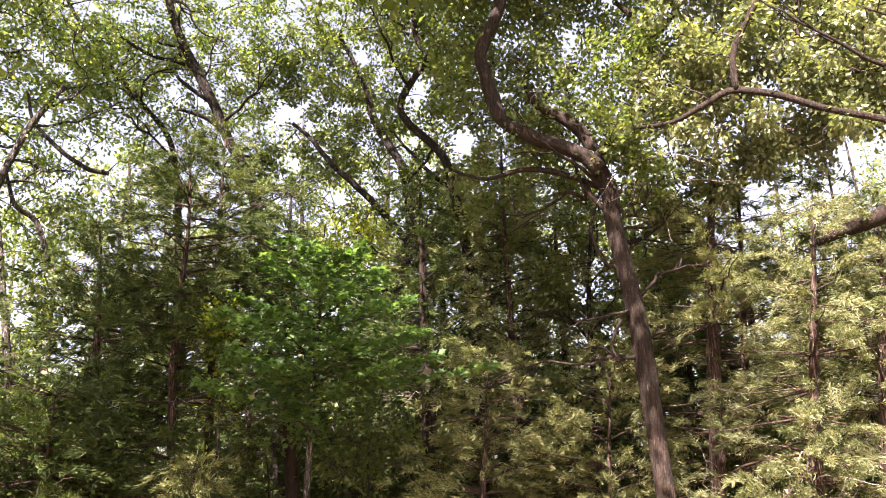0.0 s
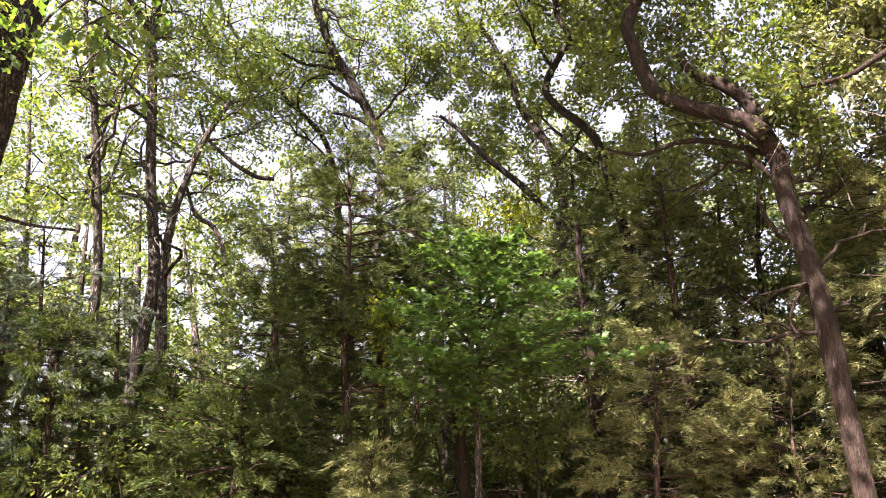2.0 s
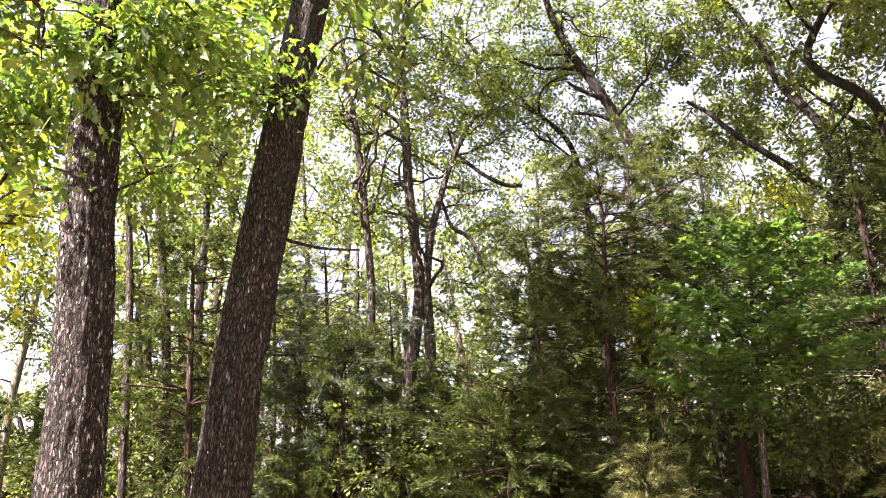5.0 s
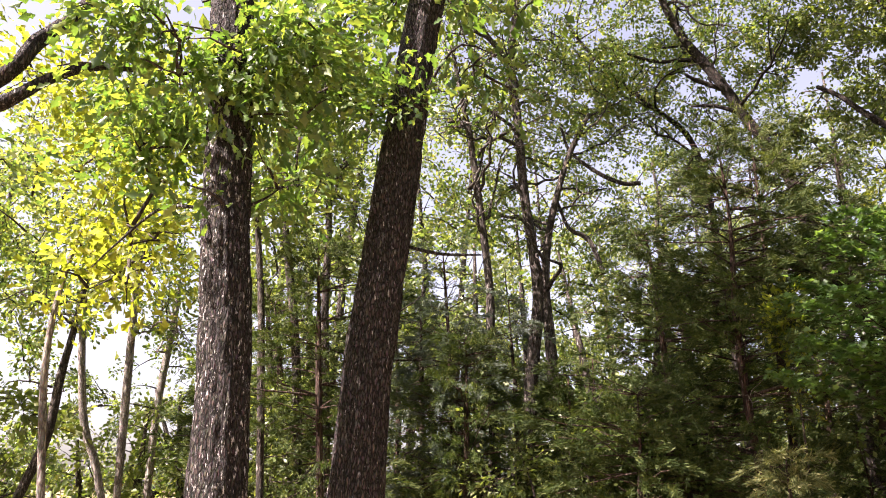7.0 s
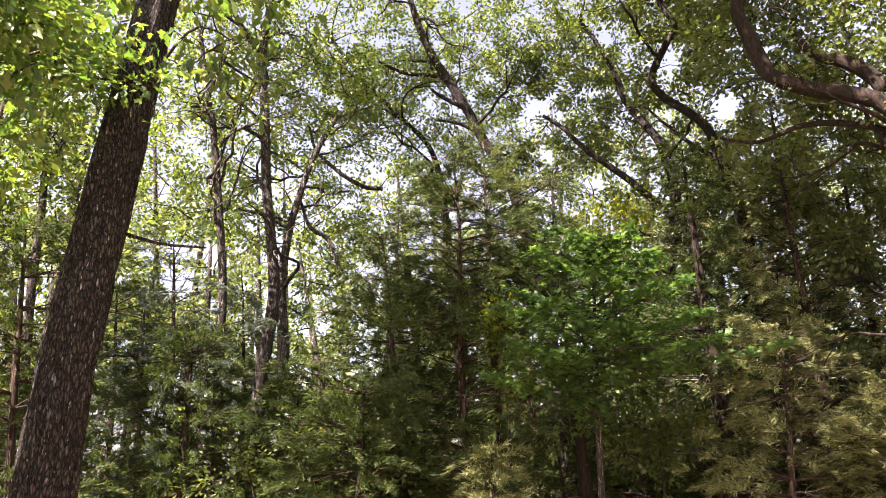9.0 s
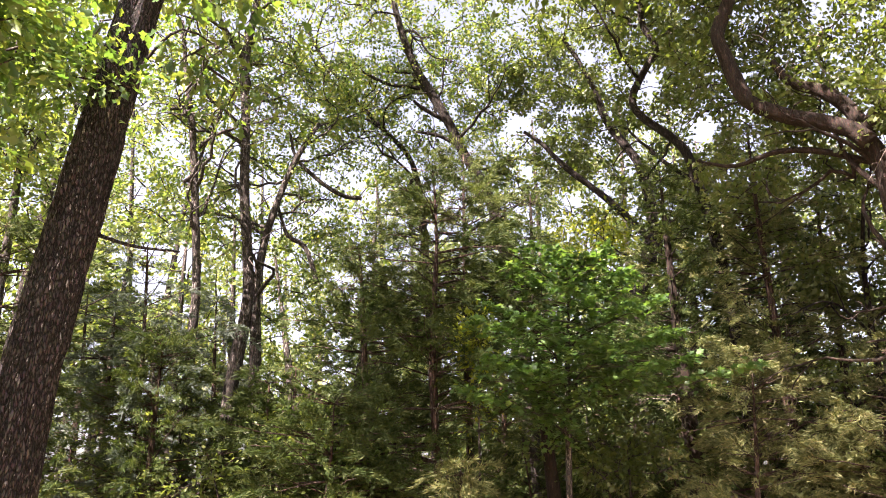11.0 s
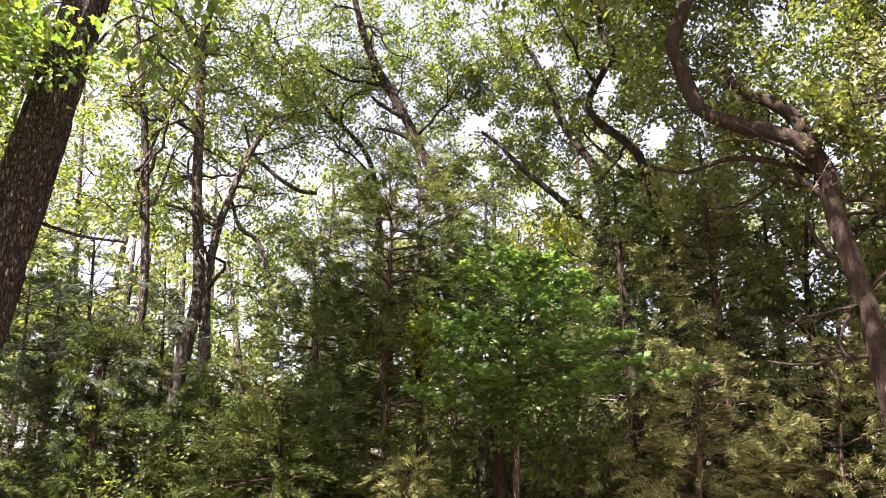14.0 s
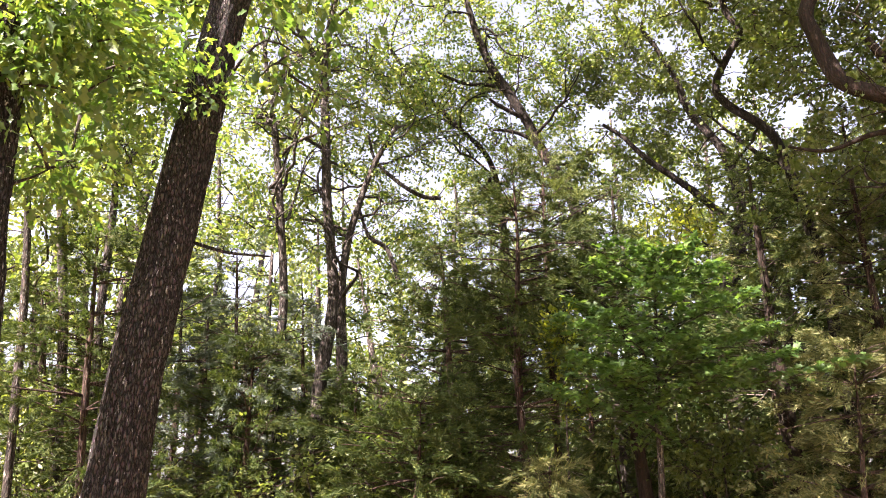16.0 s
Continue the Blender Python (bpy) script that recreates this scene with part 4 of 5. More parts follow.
broadleaf("oak_tree", "dark slim oak beside a grey one", [(-3.95, 13.41, 1.42, 0.109), (-3.97, 13.41, 2.92, 0.108), (-4.01, 13.40, 4.11, 0.101), (-4.06, 13.38, 5.15, 0.083), (-3.95, 13.42, 6.24, 0.069), (-3.58, 13.52, 7.61, 0.054), (-3.13, 13.63, 8.55, 0.039)], [[(-3.07, 13.85, 5.40, 0.047), (-3.34, 13.79, 6.07, 0.048), (-3.65, 13.71, 6.30, 0.037), (-3.85, 13.65, 6.88, 0.027)], [(-2.36, 14.29, 7.23, 0.044), (-2.84, 14.20, 7.32, 0.044), (-3.59, 14.03, 7.95, 0.034), (-3.80, 13.98, 8.57, 0.023)]], [(-3.5, 14.3, 8.2, 0.92, 1.00, 1.04), (-3.3, 14.7, 6.6, 0.91, 0.90, 0.80), (-2.9, 14.7, 9.3, 0.97, 1.00, 0.85), (-3.7, 14.2, 10.0, 0.97, 1.00, 0.85), (-3.9, 14.5, 5.0, 0.55, 0.80, 0.66)], 110, 96, 0.084, OAK_LEAF_SUNLIT, BARK_FAR, **MID)
broadleaf("oak_tree", "thin grey oak with pale bark patches", [(-4.59, 12.14, 1.44, 0.079), (-4.63, 12.13, 2.65, 0.081), (-4.65, 12.12, 3.93, 0.079), (-4.66, 12.12, 4.89, 0.071), (-4.77, 12.07, 6.10, 0.068), (-4.92, 12.01, 7.48, 0.060), (-5.10, 11.94, 8.59, 0.046), (-5.27, 11.86, 9.75, 0.032)], [], [(-5.4, 12.3, 7.6, 0.74, 1.00, 0.95), (-5.1, 12.5, 6.4, 0.61, 0.80, 0.61), (-5.6, 12.3, 9.2, 0.89, 1.00, 1.00), (-5.9, 12.5, 6.9, 0.53, 0.80, 0.64), (-5.5, 12.3, 11.5, 1.69, 1.20, 0.96)], 100, 96, 0.084, OAK_LEAF_SUNLIT, BARK_FAR, **MID)
broadleaf("oak_tree", "slim dark tree trunk among cedars", [(-6.58, 8.78, 1.55, 0.050), (-6.70, 8.69, 3.88, 0.050), (-6.81, 8.60, 5.16, 0.040), (-6.92, 8.51, 6.00, 0.032)], [], [(-6.8, 8.6, 5.8, 0.59, 0.80, 0.67), (-7.1, 8.8, 4.6, 0.42, 0.60, 0.58), (-6.6, 9.1, 7.3, 0.81, 0.90, 0.90)], 45, 96, 0.092, OAK_LEAF, BARK_FAR, **{**MID, "boughs": 2})
broadleaf("oak_tree", "straight dark oak standing among cedars", [(-6.75, 9.89, 1.54, 0.063), (-6.90, 9.79, 3.78, 0.067), (-7.09, 9.65, 5.35, 0.061), (-7.22, 9.55, 6.46, 0.049), (-7.38, 9.43, 7.94, 0.037)], [], [(-7.2, 9.6, 6.5, 0.74, 0.90, 1.02), (-6.8, 10.2, 6.2, 0.66, 0.90, 0.75), (-7.4, 9.4, 8.7, 1.20, 1.00, 1.10)], 45, 96, 0.092, OAK_LEAF_SUNLIT, BARK_FAR, **{**MID, "boughs": 2})
broadleaf("oak_tree", "tall thin oak in the shade", [(-6.96, 10.95, 1.53, 0.061), (-7.10, 10.87, 4.36, 0.065), (-7.11, 10.86, 5.93, 0.058), (-7.16, 10.82, 7.50, 0.050)], [], [(-7.1, 10.9, 7.4, 0.81, 0.90, 1.12), (-7.0, 11.3, 5.7, 0.60, 0.80, 0.70), (-6.9, 11.0, 9.5, 0.98, 1.00, 1.20)], 45, 96, 0.092, OAK_LEAF, BARK_FAR, **{**MID, "boughs": 2})
broadleaf("oak_tree", "curved pale-barked young tree against the bright clearing", [(-11.66, 10.89, 1.53, 0.069), (-11.77, 10.77, 2.09, 0.070), (-11.96, 10.55, 2.86, 0.070), (-12.11, 10.37, 4.58, 0.062), (-12.13, 10.35, 5.87, 0.048)], [], [(-12.3, 10.2, 6.2, 1.31, 1.00, 1.07), (-12.9, 10.3, 4.7, 0.96, 1.00, 0.72), (-12.3, 10.1, 8.1, 1.49, 1.00, 1.12)], 70, 96, 0.092, OAK_LEAF_SUNLIT, BARK_PALE_LIT, **{**MID, "boughs": 2})
broadleaf("oak_tree", "slender pale-barked tree against the bright clearing", [(-10.75, 10.40, 1.53, 0.065), (-10.79, 10.36, 3.38, 0.073), (-10.82, 10.32, 4.87, 0.065), (-10.84, 10.30, 6.24, 0.052)], [], [(-10.8, 10.3, 6.2, 1.01, 1.00, 1.01), (-10.8, 11.0, 5.0, 0.80, 1.00, 0.68), (-11.0, 10.1, 7.9, 1.40, 1.00, 1.05)], 70, 96, 0.092, OAK_LEAF_SUNLIT, BARK_PALE_LIT, **{**MID, "boughs": 2})
broadleaf("oak_tree", "young tree leaning towards the clearing", [(-12.52, 12.87, 1.51, 0.080), (-12.52, 12.88, 3.31, 0.082), (-12.44, 12.96, 4.74, 0.073), (-12.37, 13.02, 6.01, 0.056)], [], [(-12.4, 13.0, 6.3, 1.07, 1.00, 1.07), (-12.8, 13.3, 4.6, 0.81, 1.00, 0.67), (-14.4, 12.3, 3.3, 1.65, 1.20, 0.82), (-12.2, 13.2, 2.6, 0.78, 1.00, 0.78)], 70, 96, 0.092, SHRUB_LEAF, BARK_PALE_LIT, **{**MID, "boughs": 2})
broadleaf("oak_tree", "dark leaning trunk at the clearing", [(-10.91, 8.68, 1.54, 0.074), (-10.76, 8.87, 2.35, 0.072), (-10.71, 8.93, 3.37, 0.066), (-10.66, 8.99, 4.00, 0.054), (-10.60, 9.06, 5.04, 0.041)], [], [(-10.8, 8.9, 5.0, 1.13, 1.00, 0.93), (-11.4, 8.1, 4.5, 1.23, 1.00, 1.23), (-11.5, 7.9, 6.5, 1.59, 1.00, 1.27)], 70, 96, 0.092, OAK_LEAF_SUNLIT, BARK_FAR, **{**MID, "boughs": 2})
broadleaf("oak_tree", "shade-grown young oak with dark leaves under taller crowns", [(5.07, 10.74, 1.29, 0.055), (5.11, 10.72, 2.85, 0.049), (5.16, 10.70, 4.54, 0.034), (5.33, 10.62, 5.80, 0.018)], [], [(5.0, 10.9, 5.6, 0.63, 0.60, 0.54), (5.7, 10.8, 5.0, 0.54, 0.60, 0.54), (6.4, 10.4, 5.2, 0.54, 0.60, 0.54), (4.4, 11.2, 4.9, 0.53, 0.60, 0.53), (6.7, 10.4, 4.7, 0.46, 0.60, 0.46), (4.8, 11.3, 4.5, 0.72, 0.60, 0.45), (5.5, 11.0, 4.1, 0.63, 0.60, 0.45), (4.1, 11.6, 5.7, 0.46, 0.60, 0.46), (6.3, 10.8, 4.3, 0.55, 0.60, 0.55)], 110, 110, 0.085, OAK_LEAF, BARK_SHADED, SIMPLE_SHAPE, sides=9, reach=0.4, level=-0.3, boughs=6)
# its sunlit glow comes from the leaf colour
broadleaf("oak_tree", "young oak with leaves coloured yellow-green as sunlit, beside a stout trunk", [(-6.36, 5.37, 1.48, 0.036), (-6.45, 5.26, 2.84, 0.031), (-6.39, 5.34, 3.87, 0.020), (-6.22, 5.54, 4.77, 0.011)], [], [(-5.7, 5.8, 3.8, 0.51, 0.60, 0.48), (-6.0, 5.5, 3.9, 0.54, 0.70, 0.66), (-5.8, 5.4, 4.7, 0.66, 0.70, 0.54), (-5.9, 4.6, 5.3, 0.77, 0.70, 0.60), (-5.7, 5.6, 5.1, 0.49, 0.60, 0.55), (-4.95, 4.45, 3.2, 0.55, 0.40, 0.42), (-4.8, 4.7, 3.8, 0.45, 0.40, 0.40)], 95, 50, 0.110, OAK_LEAF_SUN_YELLOW, BARK_PALE_LIT, OAK_MID_SHAPE, sides=9, reach=0.42, spread=1.3)

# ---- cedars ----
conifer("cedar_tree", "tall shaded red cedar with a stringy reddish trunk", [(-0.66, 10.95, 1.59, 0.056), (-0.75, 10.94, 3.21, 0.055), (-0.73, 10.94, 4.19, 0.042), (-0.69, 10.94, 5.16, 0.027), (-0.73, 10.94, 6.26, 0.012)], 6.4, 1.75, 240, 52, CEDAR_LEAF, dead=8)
conifer("cedar_tree", "tall cedar with olive top sprays coloured as sunlit", [(-0.25, 11.7, 1.5, 0.06), (-0.30, 11.7, 4.0, 0.05), (-0.30, 11.7, 6.9, 0.012)], 6.9, 1.45, 190, 50, CEDAR_SUNLIT, low=0.5, clump=-0.9)
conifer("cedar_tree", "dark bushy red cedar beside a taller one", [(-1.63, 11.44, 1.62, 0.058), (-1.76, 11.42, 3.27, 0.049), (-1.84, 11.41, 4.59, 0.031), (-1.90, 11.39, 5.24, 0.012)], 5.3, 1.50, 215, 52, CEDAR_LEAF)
conifer("cedar_tree", "dark red cedar in deep shade", [(4.10, 11.26, 1.47, 0.073), (4.12, 11.25, 2.74, 0.075), (4.09, 11.26, 3.76, 0.060), (4.06, 11.28, 5.57, 0.036), (4.08, 11.27, 7.05, 0.014)], 7.1, 1.50, 199, 42, CEDAR_OLIVE_LIT, low=0.2, dead=18)
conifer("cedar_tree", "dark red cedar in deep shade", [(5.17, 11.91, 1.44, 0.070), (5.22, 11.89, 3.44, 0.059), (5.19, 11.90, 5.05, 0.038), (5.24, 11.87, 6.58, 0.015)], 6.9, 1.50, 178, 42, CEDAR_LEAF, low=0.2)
# right-hand cedars: their lighter foliage colour stands in for sun
conifer("cedar_tree", "red cedar with a thick reddish trunk and sprays coloured as sunlit", [(5.67, 8.80, 1.43, 0.087), (5.82, 8.70, 3.31, 0.085), (5.90, 8.64, 4.41, 0.058), (6.07, 8.52, 5.72, 0.030)], 6.0, 1.30, 120, 52, CEDAR_OLIVE_LIT, low=0.3, dead=9, clump=-0.2, blade=0.060, per=30, plume=0.36, lift=0.05)
conifer("cedar_tree", "slim red cedar with olive sprays paled as sunlit", [(6.25, 9.01, 1.42, 0.049), (6.38, 8.92, 3.00, 0.051), (6.49, 8.84, 4.27, 0.037), (6.57, 8.77, 5.45, 0.015)], 5.6, 1.20, 105, 52, CEDAR_OLIVE_LIT, low=0.3, dead=9, clump=-0.2, blade=0.060, per=30, plume=0.36, lift=0.05)
conifer("cedar_tree", "red cedar coloured pale green as sunlit", [(5.91, 7.38, 1.43, 0.064), (5.97, 7.33, 2.22, 0.053), (6.14, 7.18, 3.7, 0.031), (6.23, 7.11, 4.55, 0.010)], 4.6, 1.50, 115, 62, CEDAR_PALE_LIT, low=0.25, dead=10, clump=-0.2, blade=0.060, per=30, plume=0.36, lift=0.05)
conifer("cedar_tree", "red cedar coloured as sunlit, with bare lower twigs", [(6.58, 7.19, 1.41, 0.058), (6.71, 7.06, 2.72, 0.048), (6.82, 6.96, 3.6, 0.028), (6.89, 6.89, 4.5, 0.010)], 4.6, 1.30, 99, 60, CEDAR_PALE_LIT, low=0.25, dead=10, clump=-0.2, blade=0.060, per=30, plume=0.36, lift=0.05)
conifer("cedar_tree", "thin-crowned bluish cedar against the bright sky", [(-4.79, 10.98, 1.46, 0.036), (-4.85, 10.95, 2.89, 0.033), (-4.90, 10.93, 4.08, 0.026), (-4.95, 10.91, 4.88, 0.018), (-4.97, 10.90, 5.16, 0.009)], 5.2, 1.05, 130, 32, CEDAR_BLUE, low=0.3)
conifer("cedar_tree", "dark cedar behind a slim bluish one", [(-5.6, 11.6, 1.5, 0.055), (-5.65, 11.6, 3.0, 0.045), (-5.7, 11.6, 4.6, 0.012)], 4.9, 1.25, 85, 40, CEDAR_BLUE, low=0.1)
conifer("cedar_tree", "dark cedar with sky showing through its top", [(-6.5, 12.4, 1.5, 0.055), (-6.5, 12.4, 3.0, 0.045), (-6.6, 12.4, 4.9, 0.012)], 5.2, 1.25, 80, 40, CEDAR_LEAF, low=0.1, blade=0.12)
conifer("cedar_tree", "dark cedar behind grey oak trunks", [(-5.0, 14.3, 1.5, 0.055), (-5.0, 14.3, 3.2, 0.045), (-5.1, 14.3, 5.2, 0.012)], 5.4, 1.30, 100, 36, CEDAR_BLUE, low=0.1, blade=0.13)
conifer("cedar_tree", "low dark cedar at the foot of grey oaks", [(-3.5, 12.6, 1.2, 0.045), (-3.5, 12.6, 2.2, 0.035), (-3.5, 12.6, 3.4, 0.012)], 3.6, 1.20, 100, 36, CEDAR_LEAF, low=0.1, blade=0.12)
conifer("cedar_tree", "dark cedar between two stout oaks", [(-5.95, 9.22, 1.50, 0.050), (-6.03, 9.16, 3.12, 0.044), (-6.08, 9.13, 4.26, 0.027), (-6.11, 9.11, 4.90, 0.012)], 5.4, 1.10, 157, 42, CEDAR_LEAF)
conifer("cedar_tree", "dark cedar between two stout oaks", [(-7.15, 10.21, 1.49, 0.056), (-7.34, 10.08, 3.31, 0.050), (-7.46, 9.98, 4.41, 0.013)], 5.0, 1.10, 136, 42, CEDAR_LEAF)
conifer("cedar_tree", "low spreading cedar in the shade", [(-4.46, 10.58, 1.32, 0.046), (-4.45, 10.58, 2.37, 0.036), (-4.45, 10.59, 3.65, 0.012)], 4.2, 1.20, 157, 42, CEDAR_LEAF)
conifer("cedar_tree", "small cedar sapling coloured as sunlit", [(-0.33, 9.46, 1.47, 0.021), (-0.33, 9.46, 1.77, 0.015), (-0.33, 9.46, 1.97, 0.006)], 1.9, 0.42, 63, 30, CEDAR_OLIVE_LIT)
conifer("cedar_tree", "low cedar in the shade", [(-2.06, 10.28, 1.32, 0.035), (-2.00, 10.29, 2.00, 0.025), (-1.98, 10.30, 2.78, 0.007)], 3.2, 1.10, 136, 42, CEDAR_LEAF)
conifer("cedar_tree", "low cedar in the shade", [(3.11, 10.01, 1.36, 0.035), (3.17, 9.99, 2.04, 0.025), (3.25, 9.97, 3.19, 0.007)], 3.6, 1.00, 126, 42, CEDAR_OLIVE_LIT, dead=18)
conifer("cedar_tree", "low cedar with brown dying sprays", [(4.72, 9.69, 1.32, 0.036), (4.74, 9.68, 2.01, 0.025), (4.86, 9.62, 3.16, 0.007)], 3.6, 1.00, 115, 42, CEDAR_OLIVE_LIT, dead=20)
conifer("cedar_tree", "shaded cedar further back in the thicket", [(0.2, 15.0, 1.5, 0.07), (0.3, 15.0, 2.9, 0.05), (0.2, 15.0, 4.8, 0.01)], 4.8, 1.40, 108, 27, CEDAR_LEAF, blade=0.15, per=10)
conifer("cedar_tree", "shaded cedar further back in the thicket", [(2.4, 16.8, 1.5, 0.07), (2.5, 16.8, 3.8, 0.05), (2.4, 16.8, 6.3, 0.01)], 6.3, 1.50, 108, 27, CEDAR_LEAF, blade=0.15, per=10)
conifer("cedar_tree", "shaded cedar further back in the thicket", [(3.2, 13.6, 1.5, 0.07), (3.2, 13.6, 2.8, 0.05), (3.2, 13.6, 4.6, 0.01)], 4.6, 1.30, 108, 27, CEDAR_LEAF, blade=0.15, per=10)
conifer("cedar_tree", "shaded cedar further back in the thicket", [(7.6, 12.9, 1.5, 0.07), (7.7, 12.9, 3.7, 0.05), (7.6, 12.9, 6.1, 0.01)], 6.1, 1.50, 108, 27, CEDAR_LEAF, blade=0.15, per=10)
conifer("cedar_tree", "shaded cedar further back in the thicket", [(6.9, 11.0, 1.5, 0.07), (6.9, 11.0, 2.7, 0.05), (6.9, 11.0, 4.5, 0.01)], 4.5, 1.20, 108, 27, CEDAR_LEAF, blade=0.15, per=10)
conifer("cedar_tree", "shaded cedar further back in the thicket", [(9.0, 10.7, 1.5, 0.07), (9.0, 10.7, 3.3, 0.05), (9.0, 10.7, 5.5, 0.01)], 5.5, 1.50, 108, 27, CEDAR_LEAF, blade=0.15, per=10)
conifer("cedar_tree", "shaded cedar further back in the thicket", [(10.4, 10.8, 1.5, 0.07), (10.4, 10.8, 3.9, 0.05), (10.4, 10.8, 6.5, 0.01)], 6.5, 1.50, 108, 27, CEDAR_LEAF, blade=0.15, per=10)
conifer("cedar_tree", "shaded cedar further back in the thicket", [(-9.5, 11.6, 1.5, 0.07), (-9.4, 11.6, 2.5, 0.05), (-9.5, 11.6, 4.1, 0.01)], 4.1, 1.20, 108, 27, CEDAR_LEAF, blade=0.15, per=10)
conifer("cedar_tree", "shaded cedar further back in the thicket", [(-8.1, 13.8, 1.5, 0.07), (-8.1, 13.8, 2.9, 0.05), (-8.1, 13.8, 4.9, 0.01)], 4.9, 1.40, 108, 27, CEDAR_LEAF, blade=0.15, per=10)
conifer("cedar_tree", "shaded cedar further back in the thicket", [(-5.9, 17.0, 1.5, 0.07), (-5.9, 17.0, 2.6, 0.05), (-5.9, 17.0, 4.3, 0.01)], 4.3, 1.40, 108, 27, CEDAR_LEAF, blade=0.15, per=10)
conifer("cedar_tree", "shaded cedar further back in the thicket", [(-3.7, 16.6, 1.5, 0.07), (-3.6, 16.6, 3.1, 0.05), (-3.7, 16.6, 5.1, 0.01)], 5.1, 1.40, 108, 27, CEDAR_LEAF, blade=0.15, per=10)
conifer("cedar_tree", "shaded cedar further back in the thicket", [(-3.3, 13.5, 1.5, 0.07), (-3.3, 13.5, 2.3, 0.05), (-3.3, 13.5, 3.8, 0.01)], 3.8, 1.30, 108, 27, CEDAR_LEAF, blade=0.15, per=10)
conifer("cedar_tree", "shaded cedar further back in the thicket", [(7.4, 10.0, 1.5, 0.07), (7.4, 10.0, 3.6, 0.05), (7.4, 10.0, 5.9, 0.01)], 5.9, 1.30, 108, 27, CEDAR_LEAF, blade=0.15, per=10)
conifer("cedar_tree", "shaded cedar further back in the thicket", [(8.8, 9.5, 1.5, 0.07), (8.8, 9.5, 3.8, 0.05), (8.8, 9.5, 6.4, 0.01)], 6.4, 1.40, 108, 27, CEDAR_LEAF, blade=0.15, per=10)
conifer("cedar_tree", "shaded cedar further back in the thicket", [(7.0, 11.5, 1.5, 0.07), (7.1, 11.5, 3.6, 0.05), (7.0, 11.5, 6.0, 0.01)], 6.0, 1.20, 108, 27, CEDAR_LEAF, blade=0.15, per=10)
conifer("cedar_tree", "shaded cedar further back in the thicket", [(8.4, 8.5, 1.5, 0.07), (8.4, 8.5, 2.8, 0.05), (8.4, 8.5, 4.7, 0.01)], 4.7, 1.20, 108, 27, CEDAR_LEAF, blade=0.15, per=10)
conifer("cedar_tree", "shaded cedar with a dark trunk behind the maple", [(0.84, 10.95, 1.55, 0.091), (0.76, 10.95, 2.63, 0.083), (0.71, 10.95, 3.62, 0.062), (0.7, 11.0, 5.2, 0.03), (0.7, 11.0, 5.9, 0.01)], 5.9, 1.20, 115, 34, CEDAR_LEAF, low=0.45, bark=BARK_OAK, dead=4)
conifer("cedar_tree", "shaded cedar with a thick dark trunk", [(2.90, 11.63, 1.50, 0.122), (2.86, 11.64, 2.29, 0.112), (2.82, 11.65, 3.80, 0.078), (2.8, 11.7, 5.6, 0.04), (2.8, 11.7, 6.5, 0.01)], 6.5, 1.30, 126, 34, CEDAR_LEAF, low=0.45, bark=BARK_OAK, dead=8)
# cedars added to darken gaps where the wood lies in shade
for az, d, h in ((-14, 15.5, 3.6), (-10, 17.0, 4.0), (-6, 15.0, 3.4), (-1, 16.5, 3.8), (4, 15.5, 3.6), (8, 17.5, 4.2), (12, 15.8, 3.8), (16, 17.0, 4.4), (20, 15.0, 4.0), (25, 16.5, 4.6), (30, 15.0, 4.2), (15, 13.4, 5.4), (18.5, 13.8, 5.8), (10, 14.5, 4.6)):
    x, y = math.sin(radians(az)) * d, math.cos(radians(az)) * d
    conifer("cedar_tree", "young cedar added to darken the depths of the thicket", [(x, y, 0.5, 0.04), (x + 0.05, y, h * 0.55, 0.03), (x, y, h, 0.008)], h, 1.5, 90, 30, CEDAR_LEAF, low=0.05, blade=0.17, per=10)
# low cedars added for the darkness near the ground
conifer("cedar_tree", "low cedar added to darken the undergrowth", [(0.5, 12.2, 0.5, 0.03), (0.6, 12.2, 1.5, 0.02), (0.5, 12.2, 2.4, 0.006)], 2.4, 1.10, 65, 30, CEDAR_LEAF, low=0.05)
conifer("cedar_tree", "low cedar added to darken the undergrowth", [(1.7, 12.5, 0.5, 0.03), (1.8, 12.5, 1.4, 0.02), (1.7, 12.5, 2.3, 0.006)], 2.3, 1.10, 65, 30, CEDAR_LEAF, low=0.05)
conifer("cedar_tree", "low cedar added to darken the undergrowth", [(2.6, 12.1, 0.5, 0.03), (2.7, 12.1, 1.4, 0.02), (2.6, 12.1, 2.3, 0.006)], 2.3, 1.10, 65, 30, CEDAR_LEAF, low=0.05)
conifer("cedar_tree", "low cedar added to darken the undergrowth", [(4.8, 12.1, 0.5, 0.03), (4.9, 12.1, 1.5, 0.02), (4.8, 12.1, 2.5, 0.006)], 2.5, 1.10, 65, 30, CEDAR_LEAF, low=0.05)
conifer("cedar_tree", "low cedar added to darken the undergrowth", [(6.4, 10.7, 0.5, 0.03), (6.4, 10.7, 1.4, 0.02), (6.4, 10.7, 2.3, 0.006)], 2.3, 1.10, 65, 30, CEDAR_LEAF, low=0.05)
conifer("cedar_tree", "low cedar added to darken the undergrowth", [(-5.2, 11.4, 0.5, 0.03), (-5.2, 11.4, 1.3, 0.02), (-5.2, 11.4, 2.1, 0.006)], 2.1, 1.10, 65, 30, CEDAR_LEAF, low=0.05)
conifer("cedar_tree", "low cedar added to darken the undergrowth", [(-4.3, 12.2, 0.5, 0.03), (-4.3, 12.2, 1.4, 0.02), (-4.3, 12.2, 2.4, 0.006)], 2.4, 1.10, 65, 30, CEDAR_LEAF, low=0.05)
